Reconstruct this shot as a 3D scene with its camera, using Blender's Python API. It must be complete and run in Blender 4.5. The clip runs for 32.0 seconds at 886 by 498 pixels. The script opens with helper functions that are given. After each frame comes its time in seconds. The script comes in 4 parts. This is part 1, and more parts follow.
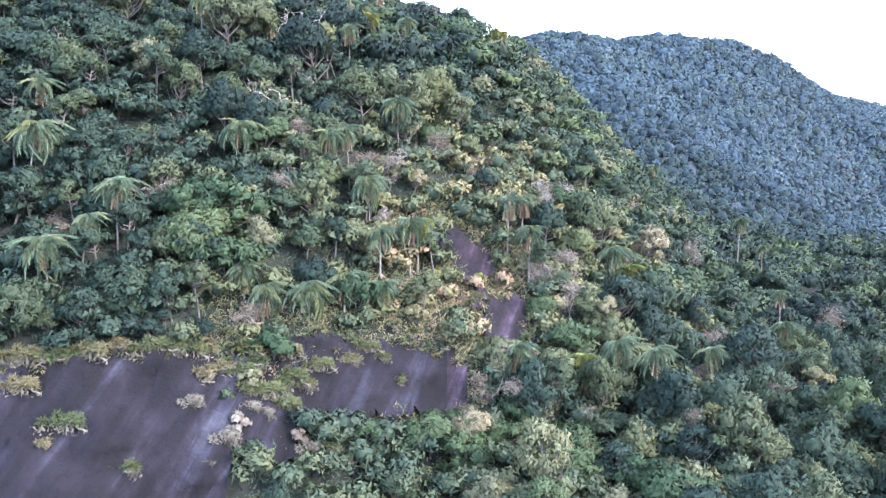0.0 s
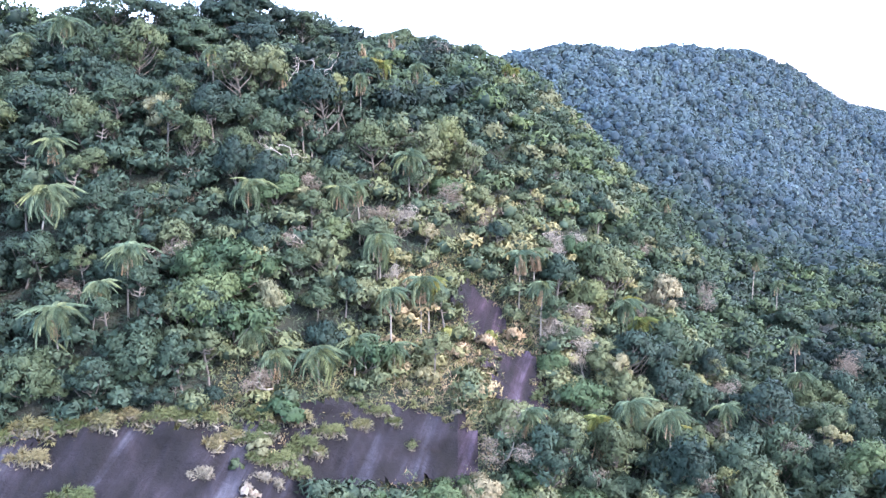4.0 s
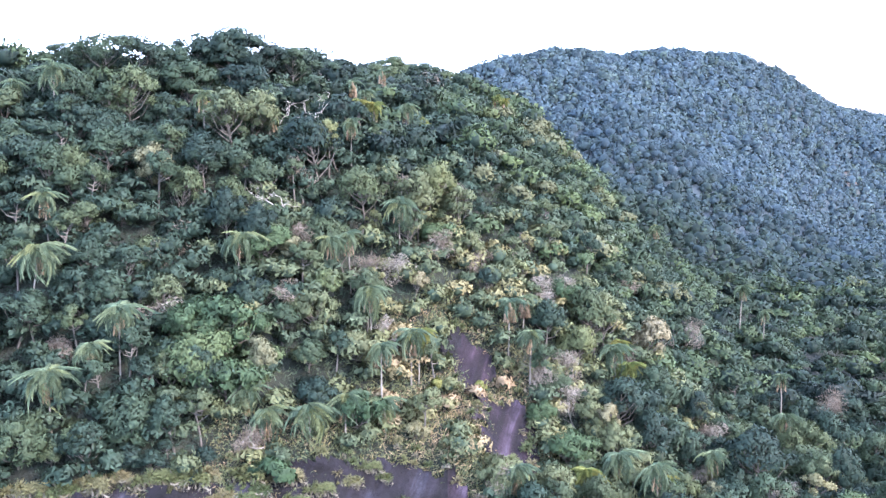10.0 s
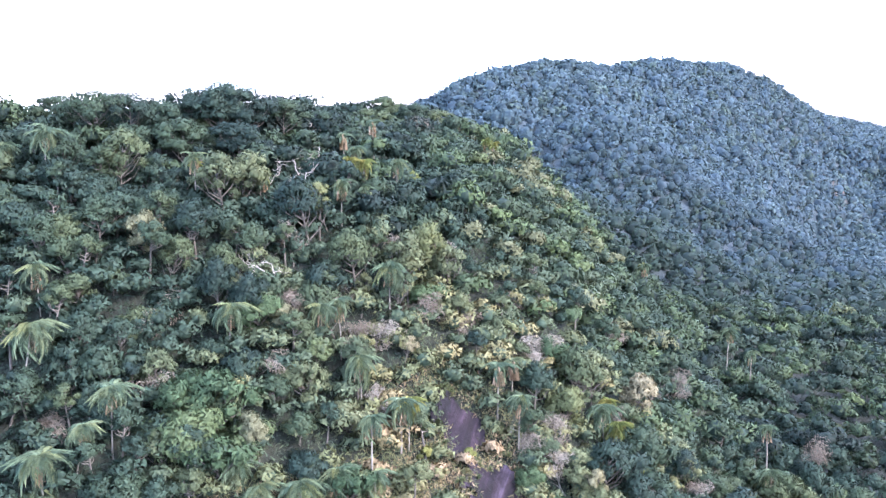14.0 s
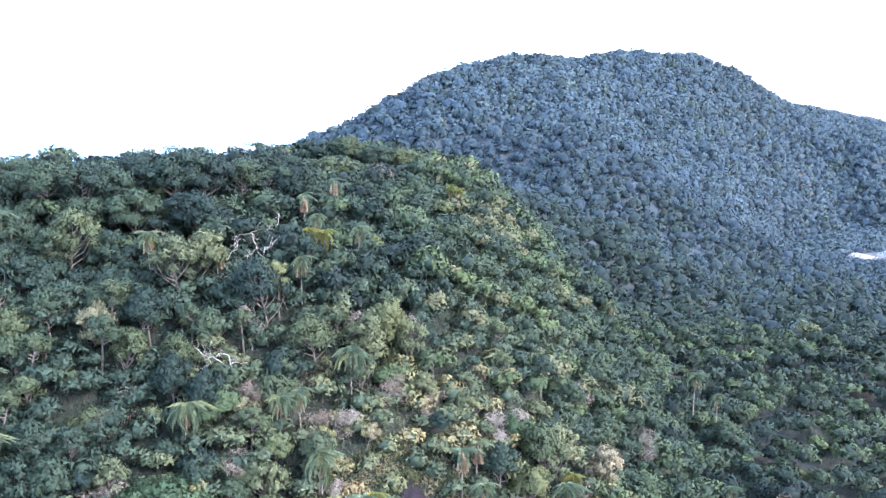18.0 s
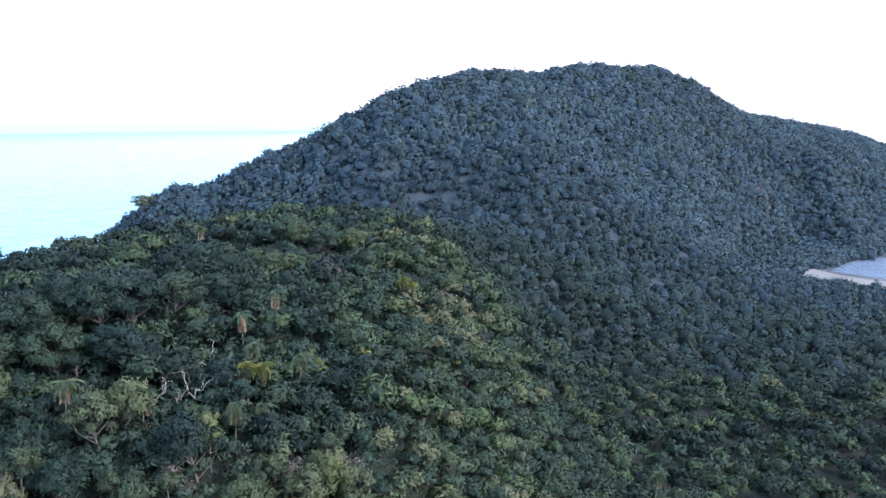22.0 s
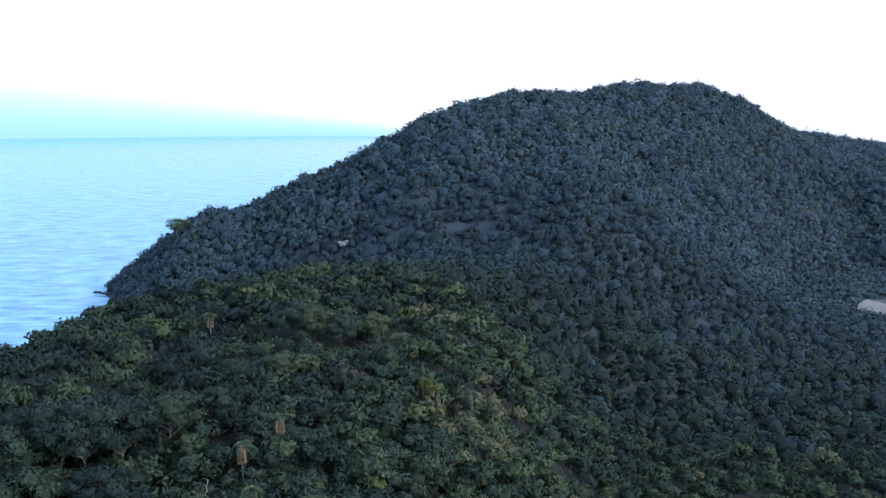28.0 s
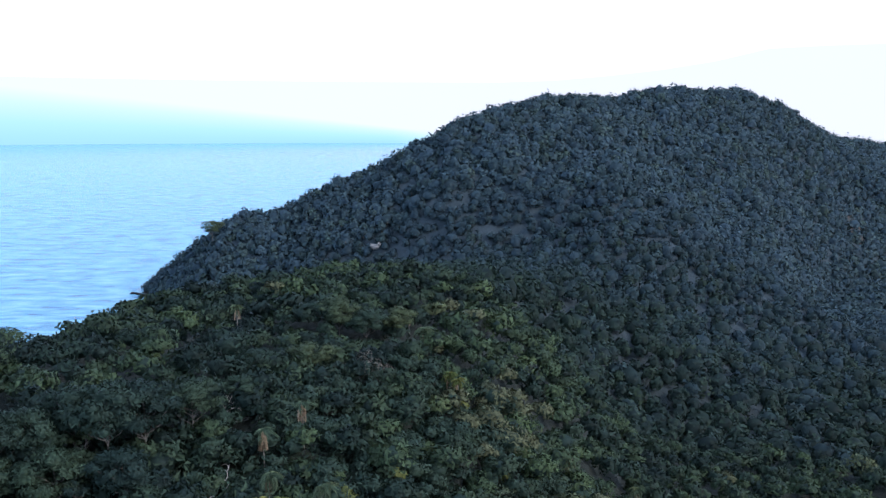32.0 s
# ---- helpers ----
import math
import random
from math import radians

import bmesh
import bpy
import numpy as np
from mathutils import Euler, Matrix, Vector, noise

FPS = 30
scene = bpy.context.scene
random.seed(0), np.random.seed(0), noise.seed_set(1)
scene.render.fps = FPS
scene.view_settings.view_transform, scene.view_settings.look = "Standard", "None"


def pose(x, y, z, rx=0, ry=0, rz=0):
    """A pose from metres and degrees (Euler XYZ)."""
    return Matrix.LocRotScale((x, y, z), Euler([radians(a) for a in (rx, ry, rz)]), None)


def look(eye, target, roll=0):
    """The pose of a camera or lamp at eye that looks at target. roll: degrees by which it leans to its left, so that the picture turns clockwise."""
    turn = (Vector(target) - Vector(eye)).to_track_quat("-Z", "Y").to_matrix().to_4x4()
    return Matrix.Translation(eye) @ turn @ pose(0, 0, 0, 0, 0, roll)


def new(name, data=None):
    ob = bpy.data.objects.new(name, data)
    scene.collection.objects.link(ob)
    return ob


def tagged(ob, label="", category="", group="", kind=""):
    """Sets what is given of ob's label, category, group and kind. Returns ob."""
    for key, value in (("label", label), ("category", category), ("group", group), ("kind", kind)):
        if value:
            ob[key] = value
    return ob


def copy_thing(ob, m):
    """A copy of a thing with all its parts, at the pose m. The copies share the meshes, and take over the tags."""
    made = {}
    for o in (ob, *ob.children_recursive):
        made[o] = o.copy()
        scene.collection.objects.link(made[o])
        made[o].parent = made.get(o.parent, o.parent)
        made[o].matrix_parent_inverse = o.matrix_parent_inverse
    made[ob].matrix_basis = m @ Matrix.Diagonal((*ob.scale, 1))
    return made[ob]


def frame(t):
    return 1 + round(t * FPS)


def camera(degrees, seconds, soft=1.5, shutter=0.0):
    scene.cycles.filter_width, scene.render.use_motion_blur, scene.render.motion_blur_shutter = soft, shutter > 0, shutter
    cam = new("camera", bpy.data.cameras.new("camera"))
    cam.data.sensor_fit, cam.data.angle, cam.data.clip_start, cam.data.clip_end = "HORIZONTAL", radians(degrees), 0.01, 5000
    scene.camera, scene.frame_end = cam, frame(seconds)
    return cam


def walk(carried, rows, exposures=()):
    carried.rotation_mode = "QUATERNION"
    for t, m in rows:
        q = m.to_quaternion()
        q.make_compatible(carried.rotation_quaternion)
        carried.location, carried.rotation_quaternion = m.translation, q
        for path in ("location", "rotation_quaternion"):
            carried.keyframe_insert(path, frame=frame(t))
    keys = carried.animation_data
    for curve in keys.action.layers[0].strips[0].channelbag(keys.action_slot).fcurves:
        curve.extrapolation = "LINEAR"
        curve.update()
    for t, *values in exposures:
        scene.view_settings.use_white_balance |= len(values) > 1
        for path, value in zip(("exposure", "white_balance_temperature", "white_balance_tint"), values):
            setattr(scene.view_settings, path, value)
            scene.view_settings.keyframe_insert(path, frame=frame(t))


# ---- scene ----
cam = camera(54.7, 32.0, soft=1.4)
METRES, EYE, TILT, LEAN, TURN = 100.0, 85.0, -7.5, 0.0, 0.0
ROWS = [
    (0.0, 0.0, 0.0, 0.0, 0.0, 0.0, -0.0),
    (0.5, 0.0012, 0.0083, 0.0134, 0.0, 0.05, 0.1),
    (1.0, 0.0035, 0.0125, 0.0167, -0.04, -0.0, 0.16),
    (1.5, 0.0036, 0.0146, 0.0174, -0.02, 0.05, 0.04),
    (2.0, 0.0048, 0.0142, 0.0185, 0.21, 0.06, -0.12),
    (2.5, 0.0044, 0.0139, 0.02, 0.72, 0.18, -0.25),
    (3.0, 0.003, 0.0123, 0.0302, 1.2, 0.29, -0.33),
    (3.5, 0.002, 0.009, 0.0489, 1.18, 0.34, -0.2),
    (4.0, 0.0036, 0.0061, 0.0738, 0.91, 0.28, -0.02),
    (4.5, 0.004, 0.0039, 0.1017, 0.46, 0.14, 0.08),
    (6.5, 0.0047, -0.0008, 0.1282, 0.48, -0.35, -0.28),
    (7.0, 0.0036, -0.0018, 0.1244, 0.68, -0.38, -0.38),
    (7.5, 0.002, -0.002, 0.1207, 0.83, -0.4, -0.35),
    (8.0, 0.0019, -0.0029, 0.123, 0.96, -0.36, -0.29),
    (8.5, 0.0011, -0.0024, 0.1289, 0.98, -0.29, -0.17),
    (9.0, 0.0022, -0.0025, 0.1357, 0.62, -0.19, -0.04),
    (9.5, 0.0033, -0.0028, 0.1443, 0.45, -0.11, 0.0),
    (10.0, 0.0043, -0.0036, 0.1524, 0.28, -0.06, -0.01),
    (10.5, 0.0047, -0.0048, 0.1618, 0.07, -0.03, 0.0),
    (11.0, 0.0051, -0.0066, 0.1702, 0.16, 0.02, -0.14),
    (11.5, 0.005, -0.0086, 0.181, 0.03, -0.0, -0.07),
    (12.0, 0.0045, -0.011, 0.1923, 0.22, 0.05, -0.14),
    (12.5, 0.0045, -0.0129, 0.2053, 0.07, -0.1, -0.12),
    (13.0, 0.0049, -0.0142, 0.2162, 0.06, -0.19, -0.04),
    (13.5, 0.0051, -0.0149, 0.2324, -0.27, -0.11, 0.01),
    (14.0, 0.0055, -0.0166, 0.2496, -0.36, -0.07, 0.04),
    (14.5, 0.0057, -0.0192, 0.2669, -0.32, -0.14, 0.06),
    (16.5, 0.0138, -0.009, 0.3427, -1.47, -1.42, 0.45),
    (17.0, 0.0164, -0.0028, 0.363, -1.84, -1.35, 0.48),
    (17.5, 0.0194, 0.004, 0.3856, -2.14, -1.38, 0.46),
    (18.0, 0.0222, 0.0107, 0.4064, -2.23, -1.53, 0.52),
    (18.5, 0.0248, 0.018, 0.4253, -2.55, -1.73, 0.52),
    (19.0, 0.0258, 0.0219, 0.4339, -2.75, -1.75, 0.55),
    (19.5, 0.0318, 0.0391, 0.4755, -3.2, -2.05, 0.61),
    (20.0, 0.0359, 0.0571, 0.5112, -3.56, -2.17, 0.63),
    (20.5, 0.0397, 0.0717, 0.5405, -4.1, -2.19, 0.57),
    (21.0, 0.0427, 0.084, 0.5648, -4.37, -2.13, 0.62),
    (21.5, 0.0466, 0.0993, 0.5964, -4.55, -2.16, 0.59),
    (22.0, 0.0517, 0.1132, 0.6257, -4.78, -2.06, 0.63),
    (22.5, 0.0548, 0.1322, 0.6611, -4.87, -2.03, 0.55),
    (23.0, 0.0599, 0.1465, 0.6935, -4.92, -1.92, 0.52),
    (23.5, 0.0637, 0.1585, 0.7227, -4.92, -1.86, 0.54),
    (24.0, 0.0674, 0.1727, 0.7532, -4.99, -1.82, 0.47),
    (24.5, 0.0705, 0.1873, 0.7799, -4.96, -1.94, 0.45),
    (25.0, 0.0751, 0.202, 0.7998, -4.56, -2.06, 0.37),
    (25.5, 0.078, 0.2163, 0.8079, -4.01, -2.24, 0.25),
    (27.5, 0.0899, 0.271, 0.8084, -2.38, -2.01, 0.17),
    (28.0, 0.0925, 0.279, 0.8072, -2.04, -1.85, 0.13),
    (28.5, 0.0945, 0.2866, 0.8042, -1.66, -1.75, 0.23),
    (29.0, 0.0993, 0.288, 0.801, -1.59, -1.63, 0.14),
    (29.5, 0.1022, 0.288, 0.7976, -1.13, -1.56, 0.1),
    (30.0, 0.104, 0.2878, 0.7944, -0.78, -1.46, -0.02),
    (30.5, 0.1069, 0.2861, 0.7905, -0.36, -1.42, -0.13),
    (31.0, 0.1078, 0.2857, 0.787, -0.17, -1.42, -0.18),
    (31.5, 0.1104, 0.2847, 0.7834, 0.07, -1.39, -0.22),
    (32.0, 0.1114, 0.2843, 0.7787, 0.29, -1.36, -0.26),
]
EXPOSURES = [(0.0, 1.90, 5800, 27), (4.0, 2.00, 5800, 27), (14.0, 1.98, 5800, 28), (17.0, 1.93, 5750, 27), (20.0, 1.46, 5700, 25), (22.0, 0.70, 5650, 21), (23.0, 0.30, 5600, 20), (26.0, -0.06, 5550, 18), (32.0, -0.26, 5550, 17)]
walk(cam, [(t, pose(0, 0, EYE, TILT, LEAN, TURN) @ pose(METRES * x, METRES * y, METRES * z, 90 + pitch, roll, yaw)) for t, x, y, z, yaw, pitch, roll in ROWS], EXPOSURES)

# ---- sky and sun ----
SUN_UP, SUN_ROUND = 34.0, 122.0  # degrees: height, and bearing clockwise from straight ahead (+y)
world = bpy.data.worlds.new("sky")
scene.world = world
world.use_nodes = True
wn = world.node_tree.nodes
sky = wn.new("ShaderNodeTexSky")
sky.sky_type, sky.sun_disc = "NISHITA", False
sky.sun_elevation, sky.sun_rotation = radians(SUN_UP), radians(SUN_ROUND)
sky.air_density, sky.dust_density, sky.ozone_density = 1.0, 1.0, 1.0
wn["Background"].inputs["Strength"].default_value = 0.10
veil = wn.new("ShaderNodeMix")  # thin bright cloud over the whole sky
veil.data_type, veil.blend_type = "RGBA", "ADD"
veil.inputs[0].default_value = 1.0
veil.inputs[7].default_value = (10.2, 12.4, 14.6, 1)
world.node_tree.links.new(sky.outputs[0], veil.inputs[6])
world.node_tree.links.new(veil.outputs[2], wn["Background"].inputs[0])
sun = new("sun", bpy.data.lights.new("sun", "SUN"))
sun.data.energy, sun.data.angle, sun.data.color = 3.1, radians(10), (1.0, 0.89, 0.70)
a, e = radians(SUN_ROUND), radians(SUN_UP)
sun.matrix_world = look((0, 0, 400), (-math.sin(a) * math.cos(e) * 100, -math.cos(a) * math.cos(e) * 100, 400 - math.sin(e) * 100))


# ---- materials ----
def material(name):
    m = bpy.data.materials.new(name)
    m.use_nodes = True
    return m, m.node_tree.nodes, m.node_tree.links, m.node_tree.nodes["Principled BSDF"]


def ramp(nodes, stops, mode="LINEAR"):
    r = nodes.new("ShaderNodeValToRGB")
    r.color_ramp.interpolation = mode
    while len(r.color_ramp.elements) < len(stops):
        r.color_ramp.elements.new(0.5)
    for el, (p, c) in zip(r.color_ramp.elements, stops):
        el.position, el.color = p, (*c, 1)
    return r


def noise_tex(nodes, links, scale, detail=4.0, coords="Object", stretch=None, rough=0.55):
    t = nodes.new("ShaderNodeTexNoise")
    t.inputs["Scale"].default_value, t.inputs["Detail"].default_value, t.inputs["Roughness"].default_value = scale, detail, rough
    c = nodes.new("ShaderNodeTexCoord")
    if stretch:
        mp = nodes.new("ShaderNodeMapping")
        mp.inputs["Scale"].default_value = stretch
        links.new(c.outputs[coords], mp.inputs[0])
        links.new(mp.outputs[0], t.inputs[0])
    else:
        links.new(c.outputs[coords], t.inputs[0])
    return t


def leaf_material(name, stops, joined=False, gloss=0.15, haze_stops=None, vary=0.24, through_=0.15, grain=1.1):
    """Foliage: tone by plant, brightness by leaf clump, light through the blades; a second ramp paints in distance
    haze.
    """
    m, n, l, bsdf = material(name)
    if joined:
        src = n.new("ShaderNodeAttribute")
        src.attribute_name = "plant_tone"
        tone = src.outputs["Fac"]
    else:
        src = n.new("ShaderNodeObjectInfo")
        tone = src.outputs["Random"]
    col = ramp(n, stops)
    l.new(tone, col.inputs[0])
    if haze_stops:
        col2 = ramp(n, haze_stops)
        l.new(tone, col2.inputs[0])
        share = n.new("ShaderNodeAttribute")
        share.attribute_name = "plant_haze"
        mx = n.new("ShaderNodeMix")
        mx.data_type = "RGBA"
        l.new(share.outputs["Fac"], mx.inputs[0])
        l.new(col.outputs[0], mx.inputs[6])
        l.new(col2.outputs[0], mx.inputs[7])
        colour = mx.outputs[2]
    else:
        colour = col.outputs[0]
    geo = n.new("ShaderNodeNewGeometry")
    hsv = n.new("ShaderNodeHueSaturation")
    mottle = noise_tex(n, l, grain, 3.0, rough=0.6)
    spots = n.new("ShaderNodeMapRange")
    spots.inputs["From Min"].default_value, spots.inputs["From Max"].default_value = 0.32, 0.68
    spots.inputs["To Min"].default_value, spots.inputs["To Max"].default_value = 0.78, 1.22
    l.new(mottle.outputs[0], spots.inputs[0])
    both = n.new("ShaderNodeMath")
    both.operation = "MULTIPLY"
    val = n.new("ShaderNodeMapRange")
    val.inputs["To Min"].default_value, val.inputs["To Max"].default_value = 1 - vary, 1 + vary
    l.new(geo.outputs["Random Per Island"], val.inputs[0])
    l.new(val.outputs[0], both.inputs[0])
    l.new(spots.outputs[0], both.inputs[1])
    l.new(both.outputs[0], hsv.inputs["Value"])
    l.new(colour, hsv.inputs["Color"])
    l.new(hsv.outputs[0], bsdf.inputs["Base Color"])
    bsdf.inputs["Roughness"].default_value = 0.65
    bsdf.inputs["Specular IOR Level"].default_value = gloss
    tr = n.new("ShaderNodeBsdfTranslucent")
    mix = n.new("ShaderNodeMixShader")
    mix.inputs[0].default_value = through_
    l.new(hsv.outputs[0], tr.inputs[0])
    l.new(bsdf.outputs[0], mix.inputs[1])
    l.new(tr.outputs[0], mix.inputs[2])
    l.new(mix.outputs[0], n["Material Output"].inputs[0])
    return m


DARK = [(0.0, (0.017, 0.032, 0.027)), (0.4, (0.028, 0.048, 0.034)), (0.75, (0.039, 0.061, 0.036)), (1.0, (0.064, 0.083, 0.041))]
MID = [(0.0, (0.038, 0.058, 0.034)), (0.4, (0.071, 0.089, 0.047)), (0.75, (0.105, 0.120, 0.061)), (1.0, (0.136, 0.136, 0.082))]
FRESH = [(0.0, (0.033, 0.060, 0.031)), (0.6, (0.052, 0.082, 0.039)), (1.0, (0.078, 0.102, 0.047))]
OLIVE = [(0.0, (0.092, 0.110, 0.050)), (0.45, (0.126, 0.138, 0.062)), (0.8, (0.160, 0.158, 0.078)), (1.0, (0.184, 0.166, 0.104))]
BRIGHT = [(0.0, (0.088, 0.120, 0.038)), (1.0, (0.150, 0.152, 0.048))]
DRY = [(0.0, (0.135, 0.112, 0.088)), (1.0, (0.21, 0.188, 0.158))]
FOREST = [(0.0, (0.011, 0.021, 0.018)), (0.25, (0.020, 0.036, 0.026)), (0.5, (0.034, 0.053, 0.030)), (0.75, (0.046, 0.071, 0.035)), (0.92, (0.064, 0.092, 0.038)), (1.0, (0.090, 0.098, 0.052))]
UNDER = [(0.0, (0.028, 0.048, 0.034)), (0.4, (0.060, 0.082, 0.048)), (0.66, (0.108, 0.120, 0.058)), (0.86, (0.170, 0.155, 0.076)), (1.0, (0.240, 0.180, 0.112))]
# far foliage, blued to paint in the haze of distance
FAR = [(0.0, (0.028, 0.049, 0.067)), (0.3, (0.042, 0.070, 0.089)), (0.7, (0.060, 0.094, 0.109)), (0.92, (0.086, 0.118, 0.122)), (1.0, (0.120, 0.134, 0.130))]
leaf_dark, leaf_mid, leaf_olive = leaf_material("leaves_dark", DARK), leaf_material("leaves_green", MID), leaf_material("leaves_olive", OLIVE)
leaf_fresh, leaf_bright, leaf_dry = leaf_material("leaves_fresh", FRESH), leaf_material("leaves_bright", BRIGHT), leaf_material("leaves_dry", DRY, gloss=0.1)
leaf_forest = leaf_material("leaves_forest", FOREST, joined=True, haze_stops=FAR)
leaf_far = leaf_material("leaves_far_forest", FOREST, joined=True, haze_stops=FAR, vary=0.2, through_=0.2, grain=0.4)
leaf_under = leaf_material("leaves_undergrowth", UNDER, joined=True)
leaf_palm = leaf_material("palm_fronds", [(0.0, (0.070, 0.105, 0.068)), (0.6, (0.098, 0.134, 0.080)), (0.85, (0.116, 0.146, 0.082)), (1.0, (0.138, 0.156, 0.070))], vary=0.32)
leaf_yellow = leaf_material("yellow_fronds", [(0.0, (0.10, 0.132, 0.045)), (0.6, (0.138, 0.152, 0.045)), (1.0, (0.175, 0.16, 0.045))])
leaf_pale = leaf_material("withered_blades", [(0.0, (0.095, 0.086, 0.062)), (1.0, (0.165, 0.150, 0.118))], gloss=0.1)
leaf_dead = leaf_material("dead_fronds", [(0.0, (0.26, 0.18, 0.11)), (1.0, (0.34, 0.25, 0.17))], gloss=0.1)
leaf_rosette = leaf_material("rosette_blades", [(0.0, (0.048, 0.064, 0.028)), (0.6, (0.078, 0.086, 0.036)), (1.0, (0.118, 0.104, 0.056))])


def bark_material(name, c1, c2):
    m, n, l, bsdf = material(name)
    t = noise_tex(n, l, 1.3, 6, stretch=(1, 1, 0.35))
    r = ramp(n, [(0.3, c1), (0.7, c2)])
    l.new(t.outputs[0], r.inputs[0])
    l.new(r.outputs[0], bsdf.inputs["Base Color"])
    b = n.new("ShaderNodeBump")
    b.inputs["Strength"].default_value = 0.5
    l.new(t.outputs[0], b.inputs["Height"])
    l.new(b.outputs[0], bsdf.inputs["Normal"])
    bsdf.inputs["Roughness"].default_value = 0.9
    return m


bark = bark_material("bark", (0.05, 0.046, 0.040), (0.145, 0.128, 0.110))
bark_palm = bark_material("palm_bark", (0.11, 0.10, 0.085), (0.23, 0.21, 0.18))
bark_bare = bark_material("bleached_wood", (0.20, 0.175, 0.155), (0.42, 0.39, 0.36))


def ground_material():
    m, n, l, bsdf = material("forest_floor")
    t = noise_tex(n, l, 0.35, 8, rough=0.65)
    # dark humus, its colour lowered further for the shade under the crowns
    r = ramp(n, [(0.3, (0.005, 0.008, 0.006)), (0.55, (0.010, 0.014, 0.009)), (0.75, (0.022, 0.024, 0.014))])
    l.new(t.outputs[0], r.inputs[0])
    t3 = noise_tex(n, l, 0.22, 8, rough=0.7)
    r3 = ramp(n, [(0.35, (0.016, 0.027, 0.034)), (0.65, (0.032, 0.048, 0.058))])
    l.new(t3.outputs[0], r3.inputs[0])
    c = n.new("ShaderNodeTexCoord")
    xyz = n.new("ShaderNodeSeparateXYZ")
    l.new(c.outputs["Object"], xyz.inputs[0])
    deep = n.new("ShaderNodeMapRange")  # low growth over the far soil, blued like the far woods for haze
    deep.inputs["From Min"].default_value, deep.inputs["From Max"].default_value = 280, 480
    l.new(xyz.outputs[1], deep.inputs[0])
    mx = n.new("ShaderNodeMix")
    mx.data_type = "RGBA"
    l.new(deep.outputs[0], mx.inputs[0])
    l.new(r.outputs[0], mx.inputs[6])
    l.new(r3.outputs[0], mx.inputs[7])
    l.new(mx.outputs[2], bsdf.inputs["Base Color"])
    t2 = noise_tex(n, l, 2.5, 6)
    b = n.new("ShaderNodeBump")
    b.inputs["Strength"].default_value, b.inputs["Distance"].default_value = 0.8, 0.4
    l.new(t2.outputs[0], b.inputs["Height"])
    l.new(b.outputs[0], bsdf.inputs["Normal"])
    bsdf.inputs["Roughness"].default_value = 0.95
    return m


def rock_material(name="dark_rock", tint=(0.84, 0.82, 0.86)):
    """Bare rock with broad pale and dark bands where water runs down it aslant."""
    m, n, l, bsdf = material(name)
    c = n.new("ShaderNodeTexCoord")
    xyz = n.new("ShaderNodeSeparateXYZ")
    l.new(c.outputs["Object"], xyz.inputs[0])
    across = n.new("ShaderNodeMath")
    across.operation = "MULTIPLY_ADD"
    across.inputs[1].default_value = -0.5
    l.new(xyz.outputs[2], across.inputs[0])
    l.new(xyz.outputs[0], across.inputs[2])
    down = n.new("ShaderNodeMath")
    down.operation = "MULTIPLY"
    down.inputs[1].default_value = 0.16
    l.new(xyz.outputs[2], down.inputs[0])
    put = n.new("ShaderNodeCombineXYZ")
    l.new(across.outputs[0], put.inputs[0])
    l.new(down.outputs[0], put.inputs[1])
    streak = n.new("ShaderNodeTexNoise")
    streak.inputs["Scale"].default_value, streak.inputs["Detail"].default_value, streak.inputs["Roughness"].default_value = 0.19, 8.0, 0.66
    streak.inputs["Distortion"].default_value = 1.1
    l.new(put.outputs[0], streak.inputs[0])
    blot = noise_tex(n, l, 0.22, 7, rough=0.6)
    fine = noise_tex(n, l, 2.2, 8, rough=0.7)
    r1 = ramp(n, [(0.40, (0.003, 0.0026, 0.004)), (0.47, (0.007, 0.006, 0.009)), (0.54, (0.012, 0.0105, 0.015)), (0.59, (0.021, 0.022, 0.030)), (0.72, (0.042, 0.046, 0.058))])
    l.new(streak.outputs[0], r1.inputs[0])
    r2 = ramp(n, [(0.36, (0.35, 0.29, 0.32)), (0.5, (0.85, 0.80, 0.86)), (0.64, (1.55, 1.50, 1.50))])
    l.new(blot.outputs[0], r2.inputs[0])
    r3 = ramp(n, [(0.3, tuple(0.7 * q for q in tint)), (0.7, tuple(1.25 * q for q in tint))])
    l.new(fine.outputs[0], r3.inputs[0])
    col = r1.outputs[0]
    for r in (r2, r3):
        mx = n.new("ShaderNodeMix")
        mx.data_type, mx.blend_type = "RGBA", "MULTIPLY"
        mx.inputs[0].default_value = 1.0
        l.new(col, mx.inputs[6])
        l.new(r.outputs[0], mx.inputs[7])
        col = mx.outputs[2]
    l.new(col, bsdf.inputs["Base Color"])
    b = n.new("ShaderNodeBump")
    b.inputs["Strength"].default_value, b.inputs["Distance"].default_value = 0.8, 0.3
    l.new(fine.outputs[0], b.inputs["Height"])
    l.new(b.outputs[0], bsdf.inputs["Normal"])
    bsdf.inputs["Roughness"].default_value = 0.75
    bsdf.inputs["Specular IOR Level"].default_value = 0.25
    return m


